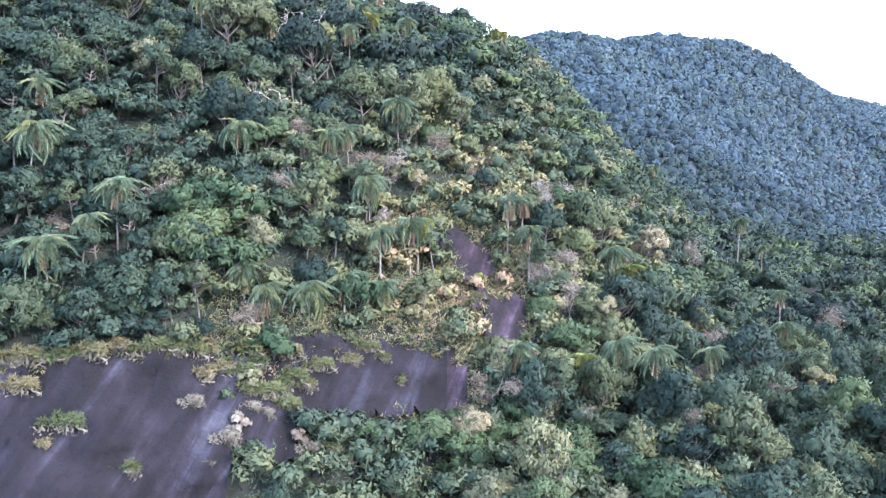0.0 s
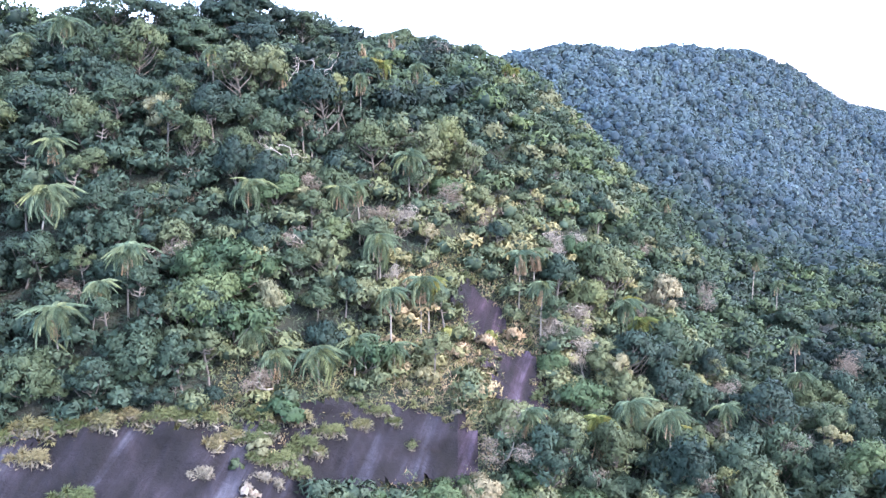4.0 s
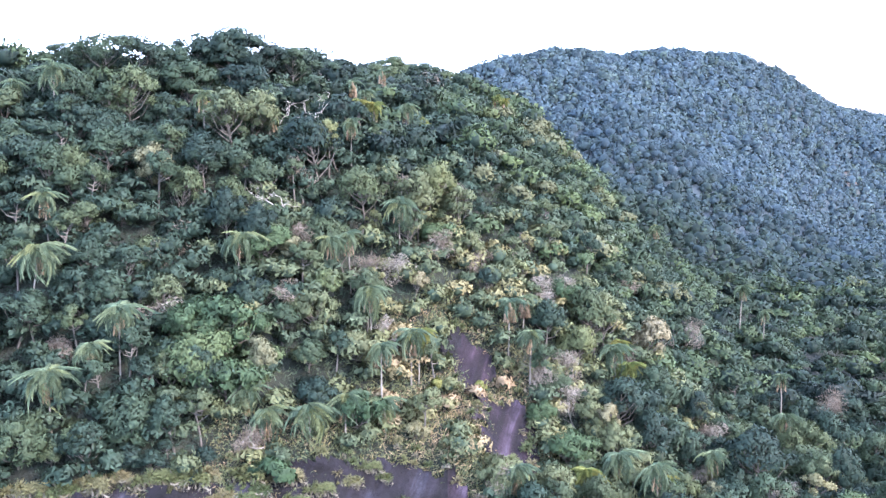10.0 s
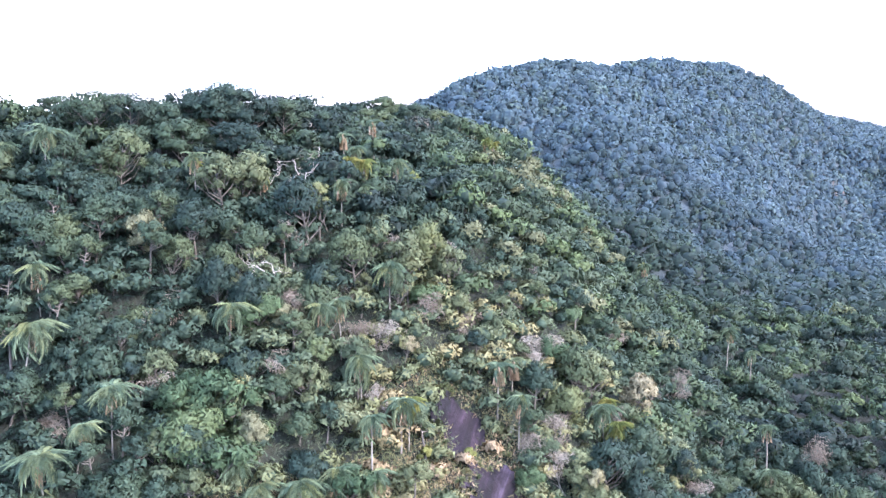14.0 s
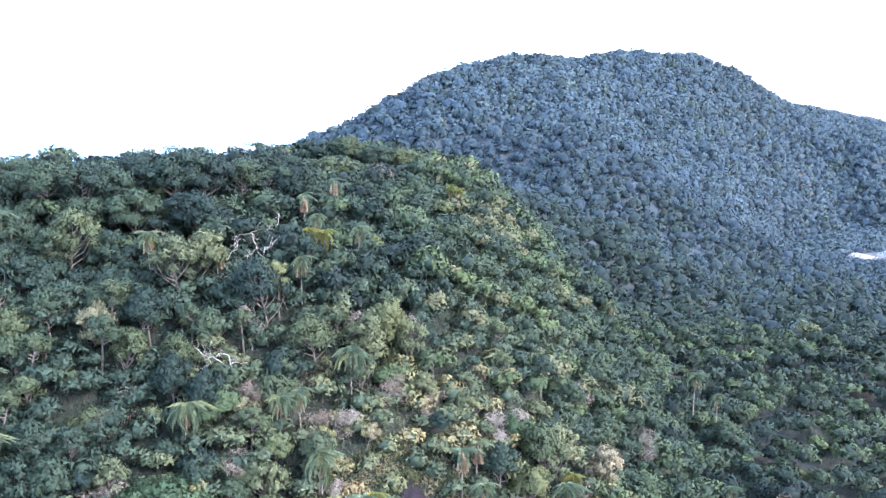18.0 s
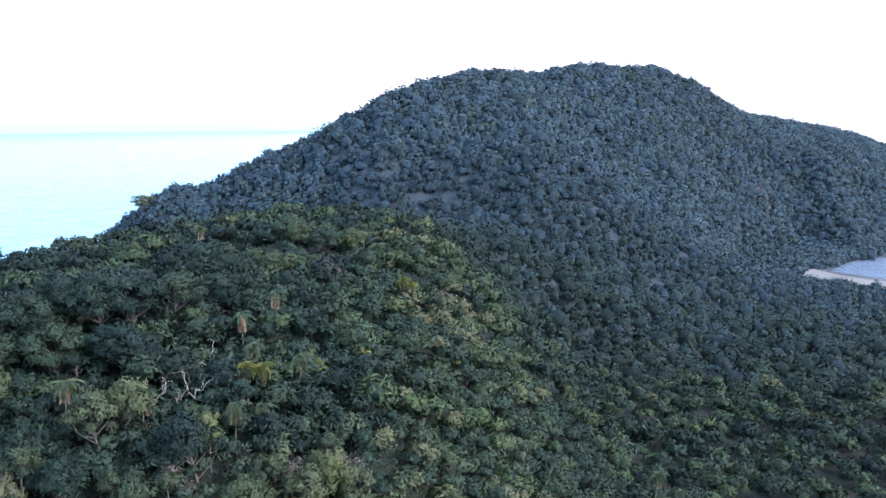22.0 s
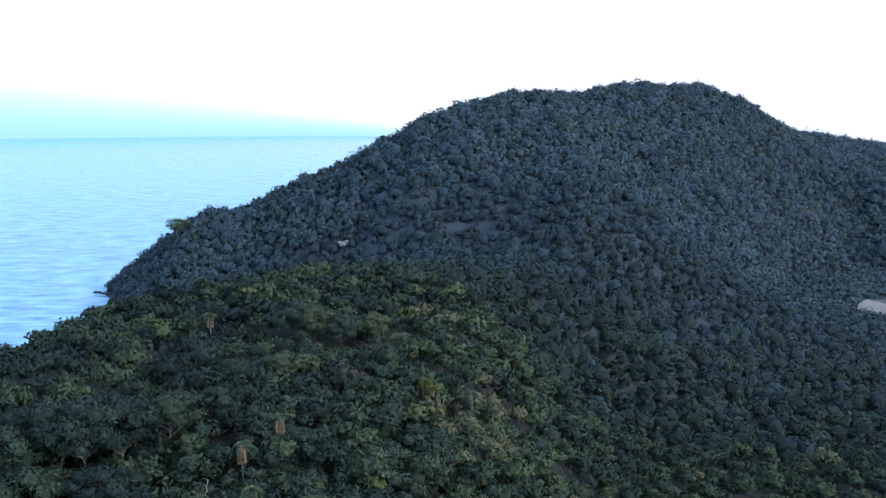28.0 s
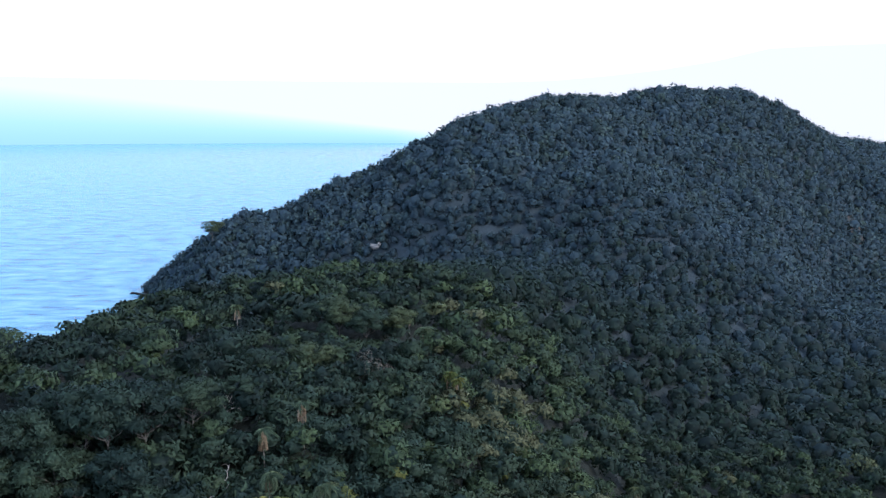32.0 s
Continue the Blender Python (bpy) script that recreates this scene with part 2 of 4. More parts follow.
def sea_material():
    m, n, l, bsdf = material("sea_water")
    big = noise_tex(n, l, 0.075, 6, stretch=(0.4, 1.0, 1.0), rough=0.62)
    r = ramp(n, [(0.33, (0.03, 0.10, 0.25)), (0.41, (0.085, 0.26, 0.45)), (0.55, (0.17, 0.41, 0.58)), (0.7, (0.25, 0.51, 0.66))])
    l.new(big.outputs[0], r.inputs[0])
    c = n.new("ShaderNodeTexCoord")
    xyz = n.new("ShaderNodeSeparateXYZ")
    l.new(c.outputs["Object"], xyz.inputs[0])
    # bay's base colour greyed for its shallows and the sky it reflects
    bay_grey = n.new("ShaderNodeMapRange")
    bay_grey.inputs["From Min"].default_value, bay_grey.inputs["From Max"].default_value = 250, 420
    l.new(xyz.outputs[0], bay_grey.inputs[0])
    mx = n.new("ShaderNodeMix")
    mx.data_type = "RGBA"
    mx.inputs[7].default_value = (0.13, 0.165, 0.22, 1)
    l.new(bay_grey.outputs[0], mx.inputs[0])
    l.new(r.outputs[0], mx.inputs[6])
    l.new(mx.outputs[2], bsdf.inputs["Base Color"])
    w = noise_tex(n, l, 0.13, 8, stretch=(0.45, 1.0, 1.0), rough=0.68)
    b = n.new("ShaderNodeBump")
    b.inputs["Strength"].default_value, b.inputs["Distance"].default_value = 1.0, 3.6
    off = n.new("ShaderNodeVectorMath")
    off.operation = "LENGTH"
    l.new(c.outputs["Object"], off.inputs[0])
    # waves flatten far out so the camera sees no dark line at the horizon
    wave_fade = n.new("ShaderNodeMapRange")
    wave_fade.inputs["From Min"].default_value, wave_fade.inputs["From Max"].default_value = 1400, 4400
    wave_fade.inputs["To Min"].default_value, wave_fade.inputs["To Max"].default_value = 1.0, 0.03
    l.new(off.outputs["Value"], wave_fade.inputs[0])
    l.new(wave_fade.outputs[0], b.inputs["Strength"])
    l.new(w.outputs[0], b.inputs["Height"])
    l.new(b.outputs[0], bsdf.inputs["Normal"])
    bsdf.inputs["Roughness"].default_value = 0.2
    bsdf.inputs["Specular Tint"].default_value = (0.95, 1.0, 1.0, 1)
    return m


def sand_material():
    m, n, l, bsdf = material("beach_sand")
    t = noise_tex(n, l, 0.08, 6)
    r = ramp(n, [(0.35, (0.115, 0.110, 0.100)), (0.65, (0.175, 0.168, 0.155))])
    l.new(t.outputs[0], r.inputs[0])
    l.new(r.outputs[0], bsdf.inputs["Base Color"])
    bsdf.inputs["Roughness"].default_value = 0.9
    return m


def scar_material():
    m, n, l, bsdf = material("scar_earth")
    t = noise_tex(n, l, 0.12, 7, rough=0.65)
    r = ramp(n, [(0.35, (0.030, 0.040, 0.040)), (0.5, (0.068, 0.058, 0.052)), (0.65, (0.105, 0.084, 0.074))])
    l.new(t.outputs[0], r.inputs[0])
    l.new(r.outputs[0], bsdf.inputs["Base Color"])
    bsdf.inputs["Roughness"].default_value = 0.95
    return m


scar_earth = scar_material()
wet = material("wet_sand")[0]
wet.node_tree.nodes["Principled BSDF"].inputs["Base Color"].default_value = (0.045, 0.047, 0.05, 1)
wet.node_tree.nodes["Principled BSDF"].inputs["Roughness"].default_value = 0.35
brown_rock = rock_material("brown_rock", (1.75, 1.3, 1.42))
forest_floor, dark_rock, sea_water, beach_sand = ground_material(), rock_material(), sea_material(), sand_material()

# ---- the lie of the land ----
EDGE = [(-150, 140, 98), (-80, 128, 98), (-50, 124, 93), (-28, 134, 93), (-13, 142, 95), (4, 158, 95), (14, 185, 98), (20, 230, 102), (22, 280, 103), (26, 320, 96), (60, 420, 77), (92, 500, 68)]
CREST = [(-330, 935, -30), (-262, 838, -6), (-223, 780, 27), (-185, 730, 56), (-153, 722, 73), (-121, 720, 77), (-79, 716, 98), (-30, 712, 119), (14, 712, 145), (46, 722, 156), (100, 768, 168), (158, 825, 168), (235, 889, 179), (315, 945, 178), (350, 960, 168), (380, 972, 157), (411, 985, 139), (456, 1037, 127), (551, 1130, 117), (657, 1240, 107), (776, 1354, 92), (873, 1400, 65), (980, 1450, 5)]
CLIFF = [(345, 945, 148), (370, 910, 98), (390, 870, 42), (403, 835, 4)]
FOOT = [(400, 852, 32), (428, 824, 10), (436, 803, 3)]
STRAND = [(362, 735, 7), (393, 768, 7), (442, 802, 7), (500, 832, 7), (560, 862, 7)]
SPUR = [(60, 420, 74), (92, 500, 68), (118, 587, 92), (130, 690, 128), (150, 800, 160)]


def along(px, py, line):
    """Signed distance to a polyline (plus to the right of its way), and its height and place along at the nearest point."""
    best = np.full(px.shape, 1e9)
    side, zz, tt = np.ones(px.shape), np.zeros(px.shape), np.zeros(px.shape)
    for k in range(len(line) - 1):
        (ax, ay, az), (bx, by, bz) = line[k], line[k + 1]
        ux, uy = bx - ax, by - ay
        f = np.clip(((px - ax) * ux + (py - ay) * uy) / (ux * ux + uy * uy), 0, 1)
        d = np.hypot(px - ax - f * ux, py - ay - f * uy)
        near = d < best
        best = np.where(near, d, best)
        side = np.where(near, np.where(ux * (py - ay) - uy * (px - ax) < 0, 1.0, -1.0), side)
        zz = np.where(near, az + f * (bz - az), zz)
        tt = np.where(near, k + f, tt)
    return best * side, zz, tt


def smax(p, q, k):
    h = np.clip(0.5 + 0.5 * (p - q) / k, 0, 1)
    return q + (p - q) * h + k * h * (1 - h)


def lumps(px, py, size, seed):
    """Smooth rolling relief, about -1 to 1."""
    r = np.random.RandomState(seed)
    out = np.zeros(px.shape)
    for k in range(7):
        an, ph, f = r.rand() * 6.28, r.rand() * 6.28, (0.6 + r.rand()) * 6.28 / size
        out += np.sin((px * np.cos(an) + py * np.sin(an)) * f + ph + 1.3 * np.sin((py * np.cos(an) - px * np.sin(an)) * f * 0.6 + ph * 2))
    return out / 4.0


def land(px, py):
    """Height of the ground over the sea."""
    px, py = np.asarray(px, float), np.asarray(py, float)
    d, ez, _ = along(px, py, EDGE)
    right = np.clip((px + 4) / 14, 0, 1)
    drop = np.where(d > 0, np.where(d < 50, d, 50 + (d - 50) * (1.0 - 0.78 * right)), 0.42 * d)
    face = ez - drop
    top = np.interp(py, [100, 270, 305, 390, 458, 500, 700], [109, 109, 104, 90, 78, 72, 55])
    left = np.interp(py, [100, 200, 250, 300, 390, 450, 500], [-100, -82, -76, -74, -70, -30, 20])
    cap = top - 0.62 * (np.sqrt(np.maximum(left - px + 12, 0) ** 2 + 100) - 10)
    near = -smax(-face, -cap, 7.0)
    near = near - 6.5 * np.exp(-((px + 67) / 30) ** 2) * np.clip((py - 205) / 40, 0, 1) * np.clip((425 - py) / 50, 0, 1)
    near = near - 4.6 * np.exp(-((px - 5) / 9) ** 2 - ((py - 121) / 9) ** 2)  # the gully under the bare patches
    cd, cz, ct = along(px, py, CREST)
    steep = np.interp(px, [-250, 100, 260, 340, 430, 500, 560], [0.85, 0.66, 0.72, 1.15, 1.15, 0.52, 0.40])
    far = cz + 3.0 - steep * (np.sqrt(cd * cd + 200) - 14.1)
    inland = -0.53 * (px - 400) + 0.849 * (py - 742) + 3.0 * np.maximum(395 - px, 0)  # the bay cuts the foot of the mountain
    far = -smax(-far, -0.95 * inland, 8.0)
    far = -smax(-far, -1.4 * (0.913 * (px + 251) + 0.407 * (py - 777)), 6.0)  # and the open sea its western side
    sd, sz, st = along(px, py, SPUR)
    spur = sz - np.interp(st, [0, 2, 3, 4], [0.5, 0.52, 0.85, 1.3]) * (np.sqrt(sd * sd + 300) - 17.3)
    qd, qz, _ = along(px, py, CLIFF)
    spur = smax(spur, qz - 0.95 * (np.sqrt(qd * qd + 60) - 7.7), 8)
    fd, fz, _ = along(px, py, FOOT)
    spur = smax(spur, fz - 0.7 * (np.sqrt(fd * fd + 60) - 7.7), 5)
    bd, bz, _ = along(px, py, STRAND)
    spur = smax(spur, bz - 0.35 * (np.sqrt(bd * bd + 60) - 7.7), 3)
    s = 0.78 * (px - 385) + 0.62 * (py - 745)
    floor_z = np.where(s > -38, -s * 0.06, 2.3 + (-38 - s) * 0.088)
    floor_z = np.minimum(floor_z, 40) - 1.2 * np.maximum(-px - 25 + 0.15 * py, 0)
    h = smax(smax(smax(near, far, 10), spur, 10), np.maximum(floor_z, -9), 8)
    rough = np.clip(h / 20, 0, 1)
    far_relief = np.clip((py - 480) / 200, 0, 1) * np.clip(h / 40, 0, 1) * (0.5 + np.clip(np.abs(cd) / 70, 0, 1))
    return h + rough * (1.6 * lumps(px, py, 34, 3) + 0.8 * lumps(px, py, 13, 5)) + far_relief * 3.2 * lumps(px, py, 75, 8)


def bare(px, py):
    """Where the rock shows: above zero on the slab and on the two patches over it."""
    z = land(px, py)
    n1 = lumps(px, py, 9, 11) + 0.6 * lumps(px, py, 4, 12)
    top = np.interp(px, [-60, -36, -26, -14, -8, 0, 3], [57.0, 59.4, 58.4, 58.8, 58.2, 56.6, 55.0]) + 0.9 * n1
    low = np.where(px < -22, 30.0, 50.5) + 1.5 * n1
    slab = np.minimum(np.minimum(top - z, z - low), np.minimum(2.5 - px + n1, px + 90))
    p1 = 1.0 - np.hypot((px - 3.4 + 0.6 * (z - 66.8)) / 2.5, (z - 66.8) / 3.5) + 0.42 * n1
    p2 = 1.0 - np.hypot((px - 8.4 + 0.55 * (z - 58.6)) / 2.8, (z - 58.6) / 3.5) + 0.42 * n1
    return np.where(py > 150, -9.0, np.maximum(np.maximum(slab, p1 * 3.0), p2 * 3.0))


# ---- mesh helpers ----
def part(name, data, mat, parent=None, label=""):
    """One mesh object from a mesh or a bmesh, under a thing or a part."""
    if isinstance(data, bmesh.types.BMesh):
        me = bpy.data.meshes.new(name)
        data.to_mesh(me)
        data.free()
        data = me
    if mat and not data.materials:
        data.materials.append(mat)
    ob = new(name, data)
    ob.parent = parent
    if label:
        ob["label"] = label
    return ob


def mesh_of(name, chunks, mat, tone=None, smooth=False, blue=None, normals=None):
    """A mesh of (points, faces) chunks; each chunk's faces have one size. normals: one for each point, so that leaves shade as the rounded mass they form."""
    v = np.concatenate([c[0] for c in chunks]).astype(np.float32)
    loops, sizes, base = [], [], 0
    for pts, fc in chunks:
        loops.append((fc + base).ravel())
        sizes.append(np.full(len(fc), fc.shape[1]))
        base += len(pts)
    loops, sizes = np.concatenate(loops).astype(np.int32), np.concatenate(sizes).astype(np.int32)
    me = bpy.data.meshes.new(name)
    me.vertices.add(len(v))
    me.vertices.foreach_set("co", v.ravel())
    me.loops.add(len(loops))
    me.loops.foreach_set("vertex_index", loops)
    me.polygons.add(len(sizes))
    me.polygons.foreach_set("loop_start", np.concatenate([[0], np.cumsum(sizes)[:-1]]).astype(np.int32))
    me.polygons.foreach_set("use_smooth", np.full(len(sizes), smooth or normals is not None))
    me.update(calc_edges=True)
    if tone is not None:
        at = me.attributes.new("plant_tone", "FLOAT", "POINT")
        at.data.foreach_set("value", np.asarray(tone, np.float32))
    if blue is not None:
        at = me.attributes.new("plant_haze", "FLOAT", "POINT")
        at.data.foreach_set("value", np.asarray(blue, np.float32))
    if normals is not None:
        me.normals_split_custom_set_from_vertices(np.ascontiguousarray(normals, dtype=np.float32))
    me.materials.append(mat)
    return me


def ball(sub):
    bm = bmesh.new()
    bmesh.ops.create_icosphere(bm, subdivisions=sub, radius=1.0)
    v = np.array([p.co[:] for p in bm.verts])
    f = np.array([[p.index for p in fc.verts] for fc in bm.faces])
    bm.free()
    return v, f


def upper(src, low):
    """A ball without the faces that point down."""
    v, f = src
    f = f[v[f].mean(1)[:, 2] > low]
    used, back = np.unique(f, return_inverse=True)
    return v[used], back.reshape(f.shape)


BALL1, BALL2 = ball(1), ball(2)  # twenty and eighty faces
DOME = upper(BALL2, -0.45)


def unit(v):
    return v / np.maximum(np.linalg.norm(v, axis=-1, keepdims=True), 1e-6)


def blades(r, p, nrm, size, wide=0.95):
    """Leaf sprays: one pointed blade at each point p, across nrm."""
    t = unit(np.cross(nrm, r.randn(*p.shape)))
    b = np.cross(nrm, t)
    L = (size * (0.55 + 0.9 * r.rand(len(p))))[:, None]
    j = 0.3 + 0.4 * r.rand(2, len(p), 1)
    k = (r.rand(len(p), 1) - 0.5) * 0.5
    q = np.stack([p - t * L * 0.5 + b * L * wide * j[0], p - t * L * (0.5 + k) - b * L * wide * j[1], p + t * L * 0.6], 1)
    return q.reshape(-1, 3), np.arange(3 * len(p)).reshape(-1, 3)


def on_lobes(r, centre, radius, n, low=-0.35, flat=0.8):
    """n points on the upper shells of lobes, the ways their leaves face, and the ways the rounded mass faces there."""
    w = radius ** 2
    k = r.choice(len(radius), n, p=w / w.sum())
    u = unit(r.randn(n, 3))
    u[:, 2] = np.where(u[:, 2] < low, -u[:, 2], u[:, 2])
    sc = np.array([1, 1, flat])
    p = centre[k] + u * sc * (radius[k] * (0.72 + 0.46 * r.rand(n)))[:, None]
    way = unit(u / sc + 0.5 * r.randn(n, 3))
    way = np.where((way * u).sum(1, keepdims=True) < 0, -way, way)
    mass = unit(0.45 * u + 0.75 * unit(p - centre.mean(0)) + 0.2 * r.randn(n, 3) + [0, 0, 0.1])
    return p, way, mass


def leafy(r, centre, radius, n, size, wide=0.95, shrink=0.66, flat=0.65, low=-0.35):
    """Chunks and normals of a crown: a core in each lobe and n leaf sprays over the lobes."""
    chunks, normals = [], []
    v, f = BALL1
    for c, ra in zip(centre, radius):
        chunks.append((v * (ra * shrink) * (1 + 0.12 * r.randn(len(v), 1)) * np.array([1, 1, flat]) + c, f))
        normals.append(v)
    p, way, mass = on_lobes(r, centre, radius, n, low)
    chunks.append(blades(r, p, way, size, wide))
    normals.append(np.repeat(mass, 3, 0))
    return chunks, np.concatenate(normals)


def tube(path, radii, sides=6):
    """A round stem through points with a radius at each."""
    path, rings = np.asarray(path, float), []
    for k in range(len(path)):
        way = unit((path[min(k + 1, len(path) - 1)] - path[max(k - 1, 0)])[None])[0]
        a1 = unit(np.cross(way, [0.3, 0.9, 0.1])[None])[0]
        a2 = np.cross(way, a1)
        an = np.arange(sides) * 2 * np.pi / sides
        rings.append(path[k] + radii[k] * (np.cos(an)[:, None] * a1 + np.sin(an)[:, None] * a2))
    v = np.concatenate(rings)
    f = [[k * sides + j, k * sides + (j + 1) % sides, (k + 1) * sides + (j + 1) % sides, (k + 1) * sides + j] for k in range(len(path) - 1) for j in range(sides)]
    return v, np.array(f)


# ---- the setting ----
gx = np.concatenate([np.arange(-900, -160, 20), np.arange(-160, 140, 2), np.arange(140, 560, 8), np.arange(560, 1200, 20)]).astype(float)
gy = np.concatenate([np.arange(-400, 60, 20), np.arange(60, 340, 2), np.arange(340, 1100, 8), np.arange(1100, 1600, 20)]).astype(float)
GX, GY = np.meshgrid(gx, gy)
GZ = land(GX, GY)
GZ = GZ + np.where(GZ > 4, 0.25 * np.random.RandomState(2).randn(*GZ.shape), 0)
ids = np.arange(GX.size).reshape(GX.shape)
quads = np.stack([ids[:-1, :-1], ids[:-1, 1:], ids[1:, 1:], ids[1:, :-1]], -1).reshape(-1, 4)
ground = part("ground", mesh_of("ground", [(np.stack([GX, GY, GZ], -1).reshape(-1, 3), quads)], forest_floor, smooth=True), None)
tagged(ground, "steep hillsides of leaf-littered forest soil, darkened for shade under crowns", "ground", kind="structure")

an = np.linspace(0, 2 * np.pi, 97)[:-1]
rad = np.array([0, 60, 200, 500, 1000, 2000, 3300, 4700.0])
sv = np.stack([np.outer(rad, np.sin(an)), 300 + np.outer(rad, np.cos(an)), np.zeros((len(rad), 96))], -1).reshape(-1, 3)
sf = np.array([[i * 96 + j, i * 96 + (j + 1) % 96, (i + 1) * 96 + (j + 1) % 96, (i + 1) * 96 + j] for i in range(1, len(rad) - 1) for j in range(96)])
sea = part("water", mesh_of("water", [(sv, sf)], sea_water, smooth=True), None)
tagged(sea, "open blue sea with small wind waves", "sea", kind="structure")

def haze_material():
    m, n, l, bsdf = material("haze_glow")
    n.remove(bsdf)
    # the sheet glows by itself: haze behind the sea is painted on it
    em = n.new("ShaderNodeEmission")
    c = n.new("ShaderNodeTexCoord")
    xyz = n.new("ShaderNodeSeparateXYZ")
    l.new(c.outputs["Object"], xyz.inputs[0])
    bank = n.new("ShaderNodeMapRange")  # painted haze rises towards the west, its height fitted to the camera's view
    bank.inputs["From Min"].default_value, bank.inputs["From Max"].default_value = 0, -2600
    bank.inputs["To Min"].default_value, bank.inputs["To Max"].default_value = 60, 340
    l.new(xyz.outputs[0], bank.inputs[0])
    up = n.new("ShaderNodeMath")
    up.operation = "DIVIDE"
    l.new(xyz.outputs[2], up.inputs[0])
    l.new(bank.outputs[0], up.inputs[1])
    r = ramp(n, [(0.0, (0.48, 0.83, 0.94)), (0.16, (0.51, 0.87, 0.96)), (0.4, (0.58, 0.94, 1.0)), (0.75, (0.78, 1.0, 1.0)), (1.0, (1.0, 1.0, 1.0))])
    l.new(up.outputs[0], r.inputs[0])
    east = n.new("ShaderNodeMapRange")  # backdrop painted plain white on the land side
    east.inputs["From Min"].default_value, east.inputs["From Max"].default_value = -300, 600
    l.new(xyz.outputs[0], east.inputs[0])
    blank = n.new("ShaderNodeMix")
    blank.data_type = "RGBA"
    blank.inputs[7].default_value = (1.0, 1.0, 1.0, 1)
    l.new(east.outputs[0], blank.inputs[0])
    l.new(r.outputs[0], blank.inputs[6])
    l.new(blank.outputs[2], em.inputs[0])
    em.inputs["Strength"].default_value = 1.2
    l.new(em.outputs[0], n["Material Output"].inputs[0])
    return m


reach = np.interp(an, [0, 0.1, 0.4, 2.8, 3.1, 6.3], [4690, 4690, 2300, 2300, 4690, 4690])  # ring pulled in on the east to hide the sea there from the camera
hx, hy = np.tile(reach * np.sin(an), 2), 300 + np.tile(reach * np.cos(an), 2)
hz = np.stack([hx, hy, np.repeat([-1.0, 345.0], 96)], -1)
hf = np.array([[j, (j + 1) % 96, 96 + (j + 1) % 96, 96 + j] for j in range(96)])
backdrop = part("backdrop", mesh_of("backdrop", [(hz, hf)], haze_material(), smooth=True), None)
tagged(backdrop, "glowing pale backdrop painted as sea haze at the horizon", "horizon", kind="structure")

def shore_strip(name, near, far_, mat, lift, seed, tag):
    """Sand along the bay between two distances from its shoreline, tapering where the rocks begin."""
    u, w = np.meshgrid(np.linspace(0, 1, 90), np.linspace(0, 1, 14))
    way = -16 - 166 * u
    width = np.clip((u + 0.004) * 9, 0, 1) ** 0.5
    wob = 2.2 * lumps(way, way * 0, 30, seed)
    s_ = far_ - (far_ - near) * width * (1 - w) + wob
    x_, y_ = 385 + 0.7857 * s_ - 0.6245 * way, 745 + 0.6245 * s_ + 0.7857 * way
    z_ = np.maximum(land(x_, y_), -0.2) + lift + 0.15 * lumps(x_, y_, 9, seed + 1)
    i_ = np.arange(u.size).reshape(u.shape)
    q_ = np.stack([i_[:-1, :-1], i_[:-1, 1:], i_[1:, 1:], i_[1:, :-1]], -1).reshape(-1, 4)
    return tagged(part(name, mesh_of(name, [(np.stack([x_, y_, z_], -1).reshape(-1, 3), q_)], mat, smooth=True), None), tag, "beach", kind="structure")


shore_strip("beach", -60, 3, beach_sand, 0.9, 21, "strip of pale grey-tan sand along the bay")
shore_strip("wet_sand", -2, 10, wet, 1.1, 24, "dark wet sand at the edge of the bay")

rx, ry = np.meshgrid(np.arange(-95, 14, 0.5), np.arange(70, 140, 0.5))
rz = land(rx, ry)
rb = bare(rx, ry)
step = 0.5 * lumps(rx + 0.4 * ry, ry, 7, 31) + 0.4 * np.abs(lumps(rx, ry, 3.2, 32)) + 0.16 * np.random.RandomState(6).randn(*rx.shape)
ids = np.arange(rx.size).reshape(rx.shape)
rq = np.stack([ids[:-1, :-1], ids[:-1, 1:], ids[1:, 1:], ids[1:, :-1]], -1)
shows, upper = (rb[:-1, :-1] > -0.7) & (rb[1:, 1:] > -0.7), (rx[1:, 1:] - 0.35 * rz[1:, 1:] > -21.5) & (rx[1:, 1:] > 0.5)
ledge = np.maximum(0, lumps(rx * 0.5, rz * 2.2, 9, 33)) * 1.0
pts = np.stack([rx, ry - 0.5 - ledge, rz + 0.9 + step], -1).reshape(-1, 3)
rock = part("rock_face", mesh_of("rock_face", [(pts, rq[shows & ~upper].reshape(-1, 4))], dark_rock, smooth=True), None)
patch = part("rock_outcrop", mesh_of("rock_outcrop", [(pts, rq[shows & upper].reshape(-1, 4))], brown_rock, smooth=True), None)
tagged(patch, "brownish-purple bare rock patches among dry grass above the slab", "rock face", kind="structure")
tagged(rock, "dark purple-grey bare rock slab with pale water streaks", "rock face", kind="structure")


# ---- plants ----
def crown_lobes(r, R, H, n, open_crown=False):
    """Lobes of a broadleaf crown whose middle is at the height H."""
    c = [(0, 0, H + R * 0.35)]
    ra = [R * 0.42]
    for k in range(n):
        an, out = k * 2.4 + r.rand(), R * (0.25 + 0.6 * r.rand()) * (1.15 if open_crown else 1)
        c.append((math.cos(an) * out, math.sin(an) * out, H + R * (-0.55 + 1.1 * r.rand()) * (1.1 - 0.6 * out / R)))
        ra.append(R * (0.20 + 0.20 * r.rand()) * (0.85 if open_crown else 1))
    return np.array(c), np.array(ra)


